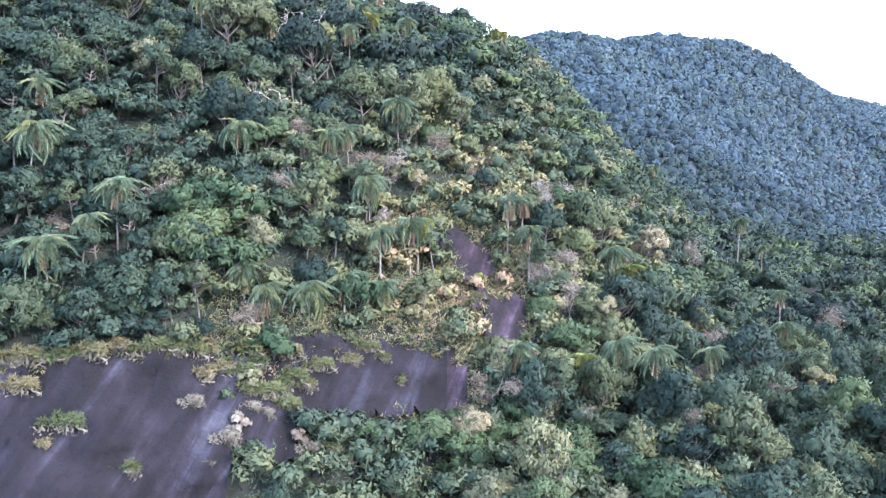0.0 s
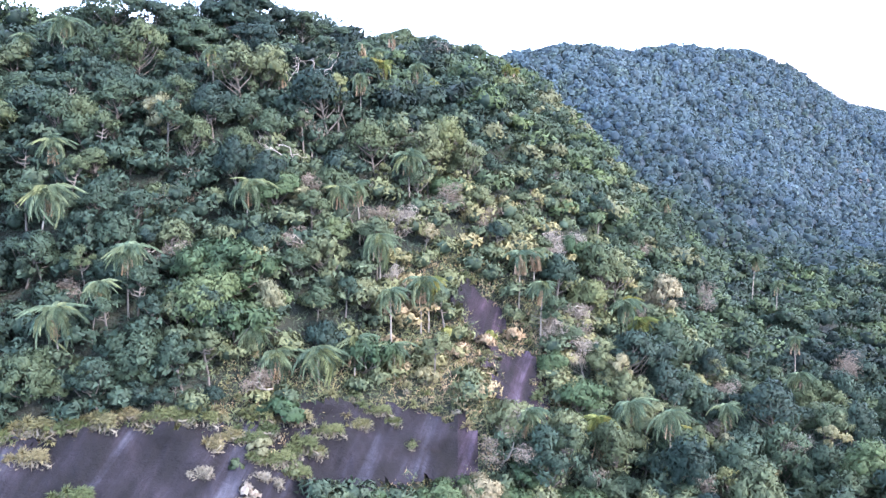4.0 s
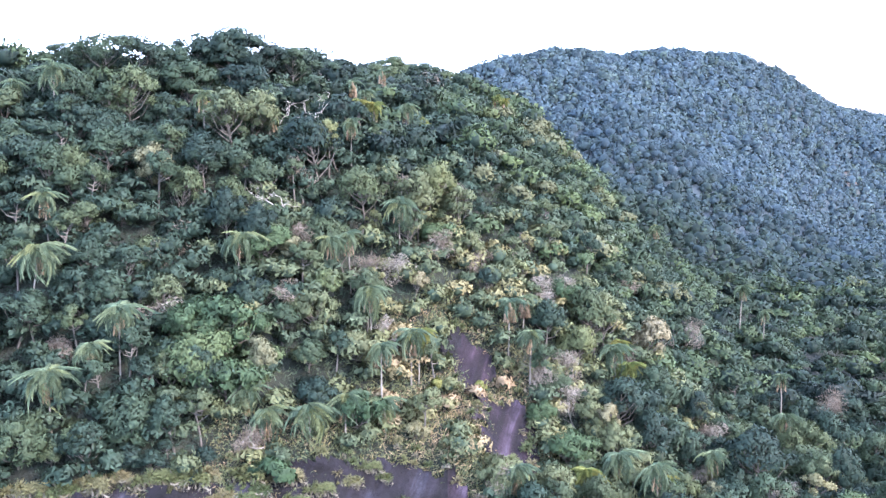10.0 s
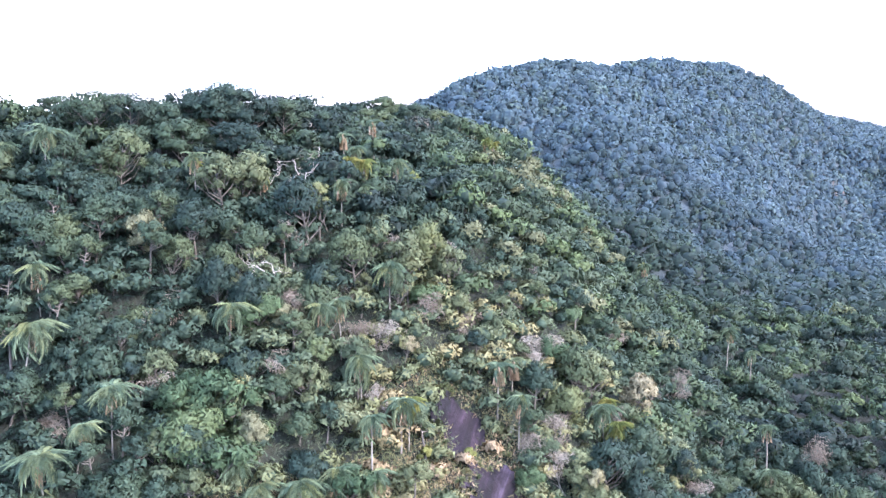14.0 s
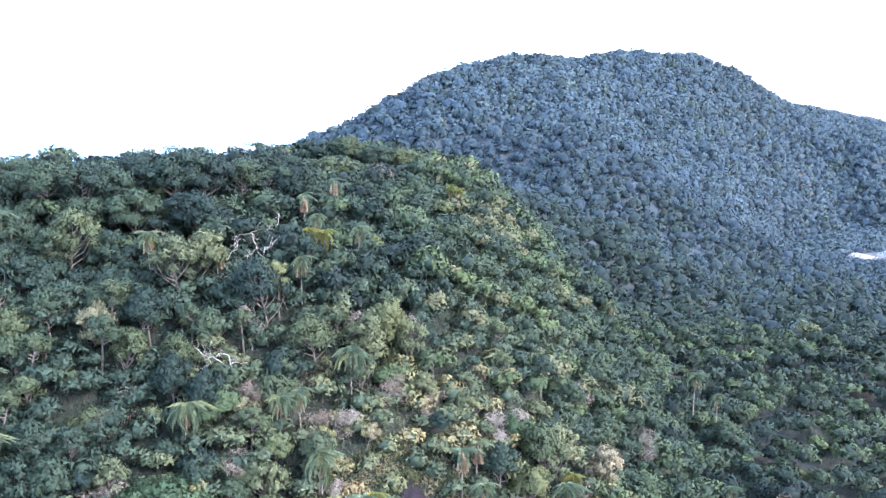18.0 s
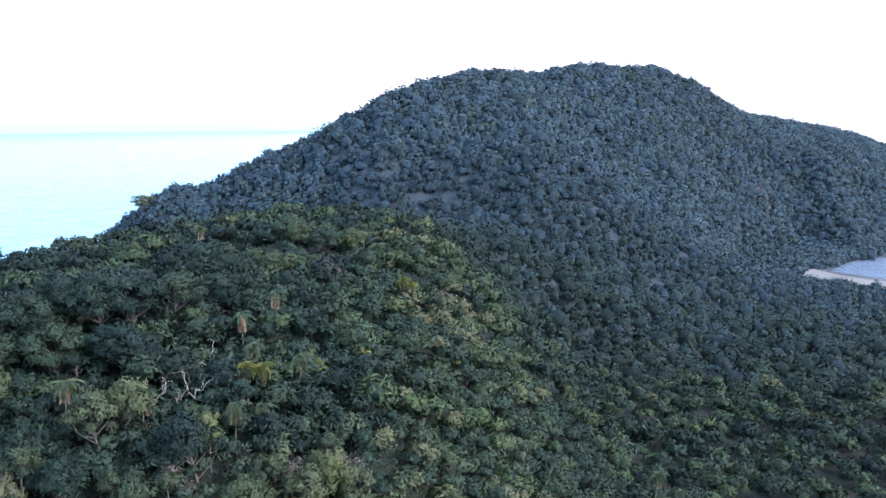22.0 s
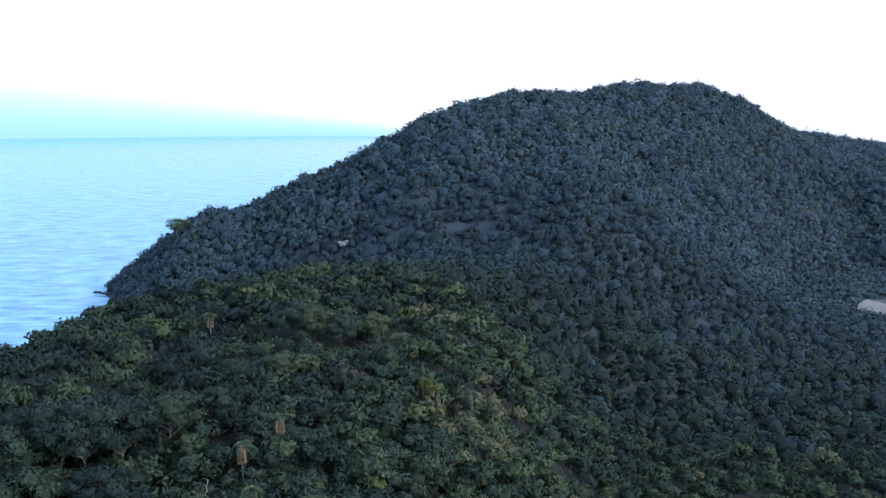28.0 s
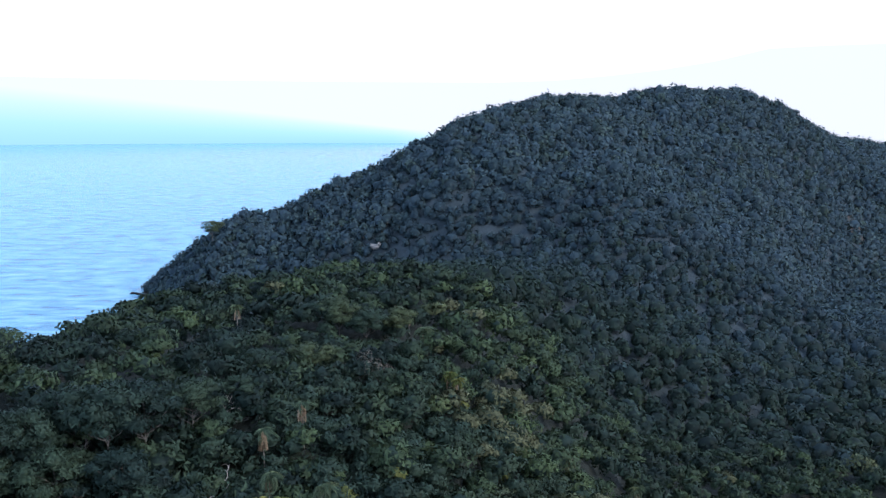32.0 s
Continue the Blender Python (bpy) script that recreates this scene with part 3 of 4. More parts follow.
def broadleaf_proto(seed, mat, R=3.4, H=5.0, n=8, cards=1100, size=0.55, open_crown=False, name="broadleaf_tree"):
    """A tree: trunk with limbs to its lobes, and a leafy crown. Origin at the foot, which reaches into the slope."""
    r = np.random.RandomState(seed)
    c, ra = crown_lobes(r, R, H, n, open_crown)
    tree = new(name)
    bend = 0.35 * r.randn(2)
    stem = lambda z: np.array([bend[0] * (z / H) ** 2, bend[1] * (z / H) ** 2, z])
    bole = tube([stem(-1.5), stem(0.1), stem(H * 0.4), stem(H * 0.75), stem(H + 0.2 * R)], [0.2, 0.17, 0.14, 0.10, 0.03])
    stems = []
    for q in c[1:]:
        base = stem(min(max(q[2] - 0.9 * math.hypot(q[0], q[1]), 0.3 * H), H))
        mid = (base + q) / 2 + np.array([0.25, 0.25, 0.2]) * r.randn(3) + [0, 0, -0.25]
        stems.append(tube([base, mid, q], [0.085, 0.06, 0.02], 4))
    trunk = part("trunk", mesh_of("trunk", [bole], bark, smooth=True), None, tree)
    part("bough", mesh_of("bough", stems, bark, smooth=True), None, trunk)
    ch, nm = leafy(r, c, ra, cards, size * 1.2, 0.40, 0.35 if open_crown else 0.66)
    part("crown", mesh_of("crown", ch, mat, normals=nm), None, tree)
    return tree


def shrub_proto(seed, mat, cards=700):
    r = np.random.RandomState(seed)
    c, ra = crown_lobes(r, 1.5, 1.0, 5)
    shrub = new("shrub")
    part("stems", mesh_of("stems", [tube([(0, 0, -1), (0.1 * k, 0.05, 0.3), q], [0.06, 0.05, 0.02], 4) for k, q in enumerate(c[:3])], bark), None, shrub)
    ch, nm = leafy(r, c, ra, cards, 0.42, 0.95, 0.75, 0.8)
    part("foliage", mesh_of("foliage", ch, mat, normals=nm), None, shrub)
    return shrub


def frond_mesh(name, seed, mat, length=3.2, rise=1.05, fall=1.25, hang=1.0, bend=0.6):
    """A feather frond along +x that arches from rise down to -fall, with hanging leaflets."""
    r = np.random.RandomState(seed)
    n = 14
    s = np.linspace(0, 1, n)
    an = rise - (rise + fall) * s ** bend
    pts = np.stack([np.cumsum(np.cos(an)) * length / n, np.zeros(n), np.cumsum(np.sin(an)) * length / n], -1)
    ch = [tube(pts, np.linspace(0.04, 0.01, n), 3)]
    vs, fs = [], []
    for k in range(2, n):
        for sd in (-1, 1):
            for half in (0, 0.33, 0.67):
                p = pts[k] * (1 - half) + pts[k - 1] * half
                L = length * 0.36 * (1 - 0.45 * s[k]) * (0.8 + 0.4 * r.rand())
                tip = p + np.array([0.30 * L, sd * L * (0.18 + 0.4 * r.rand()), -L * hang * (0.55 + 0.45 * r.rand())])
                mid = (p + tip) / 2 + np.array([0.05, sd * 0.16 * L, 0.12 * L])
                w = np.array([0.08, 0, 0.02])
                b = len(vs) * 4
                vs.append([p, mid - w, tip, mid + w])
                fs.append([b, b + 1, b + 2, b + 3])
    ch.append((np.array(vs).reshape(-1, 3), np.array(fs)))
    return mesh_of(name, ch, mat)


frond_a, frond_b = frond_mesh("frond", 1, leaf_palm, 3.9, 1.15, 1.45), frond_mesh("frond", 2, leaf_palm, 4.3, 0.8, 1.5)
frond_c, frond_d = frond_mesh("frond", 4, leaf_yellow, 3.5, 1.15, 1.35), frond_mesh("frond", 5, leaf_yellow, 3.8, 0.8, 1.4)
frond_dry = frond_mesh("dead_frond", 3, leaf_dead, 2.6, -1.2, 1.5, 0.4)


def palm(x, y, z, height, seed, lean=0.0, dead=2, spread=1.0, look_="green"):
    """A feather palm whose crown is at z."""
    r = np.random.RandomState(seed)
    ob = new("palm_tree")
    ob.location = (x, y, z - height)
    top = np.array([lean * height, 0.0, height])
    path = [np.array([0, 0, -2.0]), top * 0.35 + [-0.1 * lean * height, 0, 0], top * 0.7, top + [0, 0, 0.2]]
    part("trunk", mesh_of("trunk", [tube(path, [0.14, 0.11, 0.10, 0.09], 6)], bark_palm, smooth=True), None, ob)
    shaft = part("crownshaft", mesh_of("crownshaft", [tube([top - [0, 0, 0.5], top - [0, 0, 0.1], top + [0, 0, 0.45]], [0.12, 0.2, 0.05], 6)], leaf_dead if look_ == "withered" else leaf_palm, smooth=True), None, ob, "swollen leaf base at the top of the trunk")
    for k in range(23):
        if look_ == "withered" and k > 6:
            break
        f = part("frond", (frond_c if k % 2 else frond_d) if look_ == "yellow" else (frond_a if k % 2 else frond_b), None, shaft)
        up = (-1.3, -0.7, -0.1, 0.5, 1.1)[k % 5] + 0.2 * r.randn()
        f.matrix_basis = Matrix.Translation(top) @ Euler((0.2 * r.randn(), up * 0.7, k * 2.4 + 0.3 * r.rand())).to_matrix().to_4x4() @ Matrix.Diagonal((spread * (0.55 + 0.35 * r.rand()), spread * 1.1, spread * (0.95 + 0.4 * r.rand()), 1))
    for k in range(13 if look_ == "withered" else dead):
        f = part("dead_frond", frond_dry, None, shaft, "brown dried hanging frond")
        f.matrix_basis = Matrix.Translation(top - np.array([0, 0, 0.1])) @ Euler((0, 0.1 * r.randn(), r.rand() * 6.28)).to_matrix().to_4x4()
    if look_ != "green":
        return tagged(ob, {"yellow": "feather palm with bright yellow-green arching fronds", "withered": "feather palm with withered orange-brown hanging fronds"}[look_], "palm tree", "palms on the hillside")
    return tagged(ob, "slender feather palm with arching green fronds on the hillside", "palm tree", "palms on the hillside")


def bare_tree(x, y, z, height, seed, mat=None, twigs=0, name="bare_tree"):
    """A leafless tree with crooked pale limbs; twigs: how much fine dry brush hangs on it."""
    r = np.random.RandomState(seed)
    ob = new(name)
    ob.location = (x, y, z)
    limbs, tips = [], []

    def grow(p, way, length, rad, depth):
        pts, q = [p], p
        for k in range(4):
            way = unit((way + 0.42 * r.randn(3) + np.array([0, 0, 0.06]))[None])[0]
            q = q + way * length / 4
            pts.append(q)
        limbs.append(tube(pts, np.linspace(rad, rad * 0.55, 5), 5 if depth > 1 else 4))
        if depth == 0:
            tips.append(q)
            return
        for k in range(3 if depth > 1 else 2):
            out = np.array([math.cos(k * 2.3 + depth), math.sin(k * 2.3 + depth), 0.25])
            grow(pts[2 + k % 3], unit((0.6 * way + 0.9 * out + 0.35 * r.randn(3))[None])[0], length * 0.62, rad * 0.55, depth - 1)

    grow(np.array([0, 0, -1.0]), np.array([0.05, 0, 1.0]), height * 0.55, 0.16 if height < 13.5 else 0.34, 3 if twigs else 4)
    part("trunk", mesh_of("trunk", limbs[:1], mat or bark_bare, smooth=True), None, ob)
    part("bare_crown", mesh_of("bare_crown", limbs[1:], mat or bark_bare, smooth=True), None, ob)
    if twigs:
        c = np.array(tips)
        tagged(part("dry_brush", mesh_of("dry_brush", [blades(r, *on_lobes(r, c, np.full(len(c), height * 0.14), twigs, -1)[:2], 0.6, 0.12)], leaf_dry), None, ob), kind="stuff")
        return tagged(ob, "leafless greyish-brown tree with dense dry twigs", "tree", "dry trees on the hillside")
    return tagged(ob, "bleached dead tree with crooked pale bare branches", "tree", "dead trees on the hillside")


def scatter(r, x0, x1, y0, y1, gap, deep=1.0):
    """Places spread evenly with jitter; deep: the spacing along y as a share of that along x."""
    px, py = np.meshgrid(np.arange(x0, x1, gap), np.arange(y0, y1, gap * deep))
    px = px + (np.arange(px.shape[0]) % 2)[:, None] * gap * 0.5
    return (px + (r.rand(*px.shape) - 0.5) * gap * 0.95).ravel(), (py + (r.rand(*py.shape) - 0.5) * gap * deep * 0.95).ravel()


def patchy(r, px, py, size, seed):
    """A tone for each plant: partly its own, partly that of its patch of wood."""
    return np.clip(0.72 * r.rand(len(px)) + 0.14 + 0.16 * lumps(px, py, size, seed) + 0.12 * lumps(px, py, size * 0.35, seed + 1), 0, 1) ** 1.1 + 0.28 * (r.rand(len(px)) < 0.12)


def forest(name, r, px, py, R, H, lobes, cards, size, mat, tone, blue=None, frizz=0.5, heart=0.4):
    """Many trees as one mesh: a core, toned dark as inner shade, and leaf sprays over lobes for each."""
    T = len(px)
    base = np.stack([px, py, land(px, py)], -1)
    an = np.arange(lobes) * 2.4 + r.rand(T, lobes)
    out = R[:, None] * (0.12 + 0.55 * r.rand(T, lobes))
    c = np.stack([np.cos(an) * out, np.sin(an) * out, H[:, None] + R[:, None] * (0.42 - 0.55 * out / R[:, None] + 0.3 * (r.rand(T, lobes) - 0.5))], -1) + base[:, None]
    ra = R[:, None] * (0.30 + 0.20 * r.rand(T, lobes))
    k = r.randint(0, lobes, (T, cards))
    u = unit(r.randn(T, cards, 3))
    u[..., 2] = np.where(u[..., 2] < -0.3, -u[..., 2], u[..., 2])
    rows = np.arange(T)[:, None]
    p = c[rows, k] + u * np.array([1, 1, 0.85]) * (ra[rows, k] * (0.82 + 0.3 * r.rand(T, cards)))[..., None]
    way = unit(u + frizz * r.randn(T, cards, 3))
    way = np.where((way * u).sum(-1, keepdims=True) < 0, -way, way)
    mean = c.mean(1)
    mass = unit(0.45 * u + 0.75 * unit(p - mean[:, None]) + 0.2 * r.randn(T, cards, 3) + np.array([0, 0, 0.1]))
    bv, bf = blades(r, p.reshape(-1, 3), way.reshape(-1, 3), size, 0.5)
    v, f = BALL1
    nb = len(v)
    cv = v[None] * (1 + 0.12 * r.randn(T, nb, 1)) * np.stack([R * heart, R * heart, R * heart * 0.84], -1)[:, None] + mean[:, None]
    cf = f[None] + (np.arange(T) * nb)[:, None, None]
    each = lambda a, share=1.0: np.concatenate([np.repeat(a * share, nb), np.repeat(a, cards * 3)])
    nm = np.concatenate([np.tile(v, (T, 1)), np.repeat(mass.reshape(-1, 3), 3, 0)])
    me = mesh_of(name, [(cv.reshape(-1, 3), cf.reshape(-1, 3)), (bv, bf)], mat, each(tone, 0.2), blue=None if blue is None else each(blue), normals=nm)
    return part(name, me, None)


def far_woods(name, r, px, py, R, H, cards, size, mat, tone, blue):
    """Trees far off as one mesh: a swelling dome for each crown, toned dark as inner shade, frayed by leaf sprays."""
    T = len(px)
    top = np.stack([px, py, land(px, py) + H], -1)
    v, f = DOME
    ways = unit(r.randn(T, 3, 3))
    swell = 1 + 0.10 * np.sin(3.0 * np.einsum("vj,tkj->tvk", v, ways) + 6.28 * r.rand(T, 1, 3)).sum(-1)
    form = R[:, None] * np.stack([0.72 + 0.3 * r.rand(T), 0.72 + 0.3 * r.rand(T), 0.72 + 0.4 * r.rand(T)], -1)
    hv = v[None] * swell[..., None] * form[:, None] * 0.72 + top[:, None]
    hf = f[None] + (np.arange(T) * len(v))[:, None, None]
    i = r.randint(0, len(v), (T, cards))
    rows = np.arange(T)[:, None]
    u = unit(v[i] + 0.25 * r.randn(T, cards, 3))
    p = top[:, None] + u * form[:, None] * (swell[rows, i] * (0.80 + 0.34 * r.rand(T, cards)))[..., None]
    way = unit(u + 0.4 * r.randn(T, cards, 3))
    way = np.where((way * u).sum(-1, keepdims=True) < 0, -way, way)
    lit = np.array([0, -0.2, 0.35])
    mass = unit(0.75 * u + 0.2 * r.randn(T, cards, 3) + lit)
    bv, bf = blades(r, p.reshape(-1, 3), way.reshape(-1, 3), size, 0.95)
    nm = np.concatenate([np.tile(unit(0.8 * v + lit), (T, 1)), np.repeat(mass.reshape(-1, 3), 3, 0)])
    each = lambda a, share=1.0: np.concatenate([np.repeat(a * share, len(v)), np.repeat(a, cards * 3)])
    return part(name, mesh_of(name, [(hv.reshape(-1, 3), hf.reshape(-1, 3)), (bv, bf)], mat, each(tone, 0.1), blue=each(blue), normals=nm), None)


# palms that stand out: crown's place and the trunk's length
PALMS = [(-66.8, 136.6, 108, 8), (-60.5, 135.6, 110, 8), (-38.4, 139.8, 105.5, 7), (-53.5, 116.5, 91.9, 8), (-51.8, 106.7, 85.7, 9), (-39.3, 102.6, 79, 7), (-42.9, 99.9, 75.2, 8), (-45.2, 96.6, 72.5, 6),
         (-28.4, 117.6, 86, 9), (-16.4, 123.2, 85, 7), (-13.6, 124.4, 85.6, 7), (-6.8, 131, 89.6, 7), (-14.4, 154, 106.5, 7), (-8.2, 111, 72.5, 5), (-10.1, 118, 78.6, 6), (-4.5, 116, 73, 5),
         (-12.5, 106.4, 67, 4), (-16.6, 104.2, 66, 4), (-21.5, 103.2, 66, 4), (-24.6, 104.2, 68.6, 4), (12.5, 123, 71.5, 6), (26.7, 131.7, 67, 5),
         (9.4, 103.6, 58.6, 6), (18.3, 108.3, 54.2, 6), (23.5, 112, 57, 6), (28, 108.2, 57, 7), (38.9, 121, 54, 7), (66, 190, 65.3, 7), (73, 194, 59, 7), (61, 152, 56, 7), (56, 138, 54, 7),
         (52.9, 217, 76, 6), (-7.5, 108.6, 65.6, 5), (-33.9, 217.8, 116.8, 7), (-28.6, 142.2, 102.5, 6), (-15.1, 141, 101.2, 6), (-11.1, 143.3, 100.2, 6), (-6.8, 155.5, 104, 6), (6, 215, 112.5, 7), (-30, 196, 115, 7), (2.5, 232, 112, 7)]
YELLOW = [(18.7, 110, 55.6, 6), (29.5, 113.8, 53, 6), (28.3, 136.1, 66.9, 6), (29, 131.9, 64, 6), (-3.5, 117.1, 73, 5), (-39.4, 143.1, 104.3, 6), (-14.4, 149.9, 104.5, 6), (-12.2, 150.6, 104.1, 6), (11.5, 199.6, 107.5, 6), (13.4, 198, 106.8, 6), (44, 150, 58.5, 7)]
WITHERED = [(9.6, 126.6, 75.3, 6), (11.9, 128.9, 75.5, 6), (-17.1, 164.6, 109, 6), (-11.9, 170.4, 111.4, 6), (33, 140, 62, 6)]
ALL_PALMS = [(p, "green") for p in PALMS] + [(p, "yellow") for p in YELLOW] + [(p, "withered") for p in WITHERED]
PALMS = PALMS + YELLOW + WITHERED
for k, ((x, y, z, h), look_) in enumerate(ALL_PALMS):
    palm(x, y, z + 0.9 * (y > 139), h, 200 + k, 0.16 if k in (4, 6) else 0.05 * math.sin(k * 1.7), dead=2 + k % 4, spread=(0.72 + 0.38 * ((k * 7) % 10) / 10) * (0.72 if y > 139 else 1.0), look_=look_)
# dead trees and spots before them, kept open to the camera
CLEAR_SPOTS = [(-16, 148.5), (-18, 147), (-20, 146), (-23.6, 146.5), (-25, 146), (-22, 146), (-26.5, 127), (-24.5, 140), (-21.0, 139), (-6.1, 214), (-36.2, 122.2), (-7.3, 126.6), (17.7, 124.4), (45.4, 158), (32.1, 161.3)]
palm_x, palm_y = np.array([p[0] for p in PALMS + CLEAR_SPOTS]), np.array([p[1] for p in PALMS + CLEAR_SPOTS])


def clear_of_palms(px, py):
    """True where a crown would not hide a palm from the camera."""
    dx, dy = px[:, None] - palm_x, py[:, None] - palm_y
    far_up = palm_y > 139  # wider gaps keep the plateau palms in the camera's view
    return ~((np.abs(dx) < np.where(far_up, 1.9, 1.1)) & (dy > np.where(far_up, -3.4, -2.2)) & (dy < 1.2)).any(1)


# bleached and dry trees
for k, (x, y, z, h) in enumerate([(-16.0, 148.5, 97.0, 19), (-26.5, 127, 86, 10), (-24.5, 140, 95, 11), (-25.8, 145, 97, 10), (-26.7, 176.6, 107, 11)]):
    bare_tree(x, y, z, h, 300 + k)
for k, (x, y, z, h) in enumerate([(-36.2, 122.2, 82.5, 7), (-7.3, 126.6, 76, 7.5), (17.7, 124.4, 60, 8), (-38.7, 110.7, 74, 6.5), (45.4, 158, 57, 8), (70, 152.6, 46, 8), (32.1, 161.3, 69, 7), (39.1, 124.6, 46, 7), (13, 146, 78, 6.5), (20, 140, 72, 6.5), (-6.5, 197.9, 106, 10), (18.2, 122.6, 59.5, 9)]):
    bare_tree(x, y, z, h * 1.15, 320 + k, bark, 1500, "dry_tree")

# nearest trees, one by one
rng = np.random.RandomState(17)
px, py = scatter(rng, -78, 74, 80, 200, 5.9, 0.78)
d, ez, _ = along(px, py, EDGE)
ok = (d > -20) & (d < 78) & (bare(px, py) < -1.5) & clear_of_palms(px, py) & ~((px < 0) & (px > -24) & (land(px, py) < 50.5) & (land(px, py) > 46.5))
zz = land(px, py)
ok &= (bare(px, py + 3.5) < -0.5) | (px < 0)
ok &= ~((px > -9) & (px < 14) & (zz > 56.5) & (zz < 76) & (rng.rand(len(px)) < 0.6))
px, py, d = px[ok], py[ok], d[ok]
order = np.argsort(py)[:255]
px, py, d = px[order], py[order], d[order]
protos = {}
for key, mat in (("dark", leaf_dark), ("mid", leaf_mid), ("fresh", leaf_fresh), ("olive", leaf_olive)):
    protos[key] = [broadleaf_proto(100 + k, mat, R=(3.5, 3.7, 3.1, 3.6)[k], H=(2.2, 3.0, 4.8, 5.6)[k], n=(19, 22, 16, 20)[k], cards=(2400, 2650, 2000, 2200)[k], size=0.37, open_crown=k == 3) for k in range(4)]
first = {id(o): True for v in protos.values() for o in v}
pz = land(px, py)
LABELS = {"dark": "dark green broadleaf tree with a dense uneven crown", "mid": "mid-green broadleaf tree with a rounded leafy crown",
          "fresh": "fresh light green broadleaf tree with a full crown", "olive": "olive-brown broadleaf tree with a thinning dry crown"}
for x, y, z in zip(px, py, pz):
    w = [0.72, 0.26, 0.0, 0.02] if z > 84 else [0.38, 0.46, 0.13, 0.03]
    if (y > 146 and x < 6) or x < -36 or (x < -12 and z > 76):
        w = [0.90, 0.10, 0.0, 0.0]
    elif x < -14 and z < 65:
        w = [0.82, 0.16, 0.02, 0.0]
    elif -9 < x < 14 and 56.5 < z < 76:
        w = [0.0, 0.35, 0.15, 0.5]
    elif -6 < x < 46 and 58 < z < 98:
        w = [0.06, 0.30, 0.10, 0.54]
    elif -6 < x < 25 and z < 58:
        w = [0.06, 0.44, 0.48, 0.02]
    elif x > 24 and z < 60:
        w = [0.86, 0.12, 0.02, 0.0]
    elif (-40 < x < -20 and 64 < z < 80) or (-6 < x < 22 and y < 102):
        w = [0.30, 0.42, 0.28, 0.0]
    elif x < -40:
        w = [0.55, 0.35, 0.0, 0.1]
    key = ("dark", "mid", "fresh", "olive")[rng.choice(4, p=w)]
    o = protos[key][rng.randint(4)]
    sc = (0.66 + 0.55 * rng.rand()) * (1.1 if z > 88 or x > 24 else 0.92)
    if (-24 < x < 3 and z < 52) or (-9 < x < 14 and 56.5 < z < 76):
        sc *= 0.62
    m = pose(x, y, z, 8 * rng.randn(), 8 * rng.randn(), rng.rand() * 360)
    if first.pop(id(o), None):
        t = o
        o.matrix_basis = m
    else:
        t = copy_thing(o, m)
    t.scale = (sc * (0.82 + 0.36 * rng.rand()), sc, sc * (0.95 + 0.5 * rng.rand()))
    tagged(t, LABELS[key], "tree", "broadleaf trees on the near hill")

for k, o in enumerate(o for v in protos.values() for o in v):
    if id(o) in first:  # shapes not drawn so far stand on the shoulder of the ridge
        o.matrix_basis = pose(36 + 2.5 * k, 176, float(land(36 + 2.5 * k, 176)), 0, 0, 40 * k)
        tagged(o, "broadleaf tree with a full leafy crown", "tree", "broadleaf trees on the near hill")

for k in range(16):  # low dark trees on the strip above the ledge
    x, y = -47 + 1.35 * k, 95.6 + 1.6 * math.sin(k * 2.3) + 0.12 * k
    sc = 0.42 + 0.16 * ((k * 5) % 7) / 7
    t = copy_thing(protos["dark" if k % 3 else "mid"][k % 4], pose(x, y, float(land(x, y)) - 0.2, 0, 0, k * 71) @ Matrix.Diagonal((sc, sc, sc, 1)))
    tagged(t, "low dark green tree just above the rock ledge", "tree", "broadleaf trees on the near hill")

for k, (x, y, sc) in enumerate([(-27, 104.5, 1.25), (-31, 105, 1.0), (-24, 107, 1.0), (-28, 109, 1.1), (-33.5, 107, 0.8), (-25, 121, 0.8), (11, 98.5, 0.9), (15.5, 100, 0.8), (3, 99.6, 0.75), (-1.5, 96.5, 0.7), (6.5, 98.8, 0.8), (2, 95.5, 0.75), (9, 101.5, 0.7)]):
    t = copy_thing(protos["fresh"][k % 2], pose(x, y, float(land(x, y)), 0, 0, k * 83) @ Matrix.Diagonal((sc, sc, sc, 1)))
    tagged(t, "full light green tree in a fresh leafy stand", "tree", "broadleaf trees on the near hill")

# slender trees with small crowns that stand out of the rest
slim = [broadleaf_proto(170 + k, mat, R=1.7 + 0.25 * k, H=5.2 + 0.5 * k, n=9, cards=1100, size=0.32, open_crown=k == 1, name="slender_tree") for k, mat in enumerate((leaf_mid, leaf_olive, leaf_dark, leaf_mid))]
lx, ly = scatter(rng, -58, 62, 98, 172, 8.2, 0.8)
ok = (bare(lx, ly) < -3) & (bare(lx, ly + 4) < -0.5) & clear_of_palms(lx, ly)
for i, (x, y) in enumerate(zip(lx[ok][:110], ly[ok][:110])):
    k = i % 4
    if y > 142 or x < -34:
        k = 2
    sc = 0.75 + 0.45 * rng.rand()
    m = pose(x, y, float(land(x, y)), 7 * rng.randn(), 7 * rng.randn(), rng.rand() * 360) @ Matrix.Diagonal((sc, sc, sc * (0.85 + 0.35 * rng.rand()), 1))
    t = slim[k]
    if t.get("label"):
        t = copy_thing(t, m)
    t.matrix_basis = m
    tagged(t, ("slender green tree with a small rounded crown", "slender olive tree with a thin open crown", "slender dark green tree with a narrow crown", "slender green tree with a tall narrow crown")[k], "tree", "slender trees on the near hill")
# leafless grey trees among them
gx_, gy_ = scatter(rng, -40, 48, 106, 150, 10.0, 0.9)
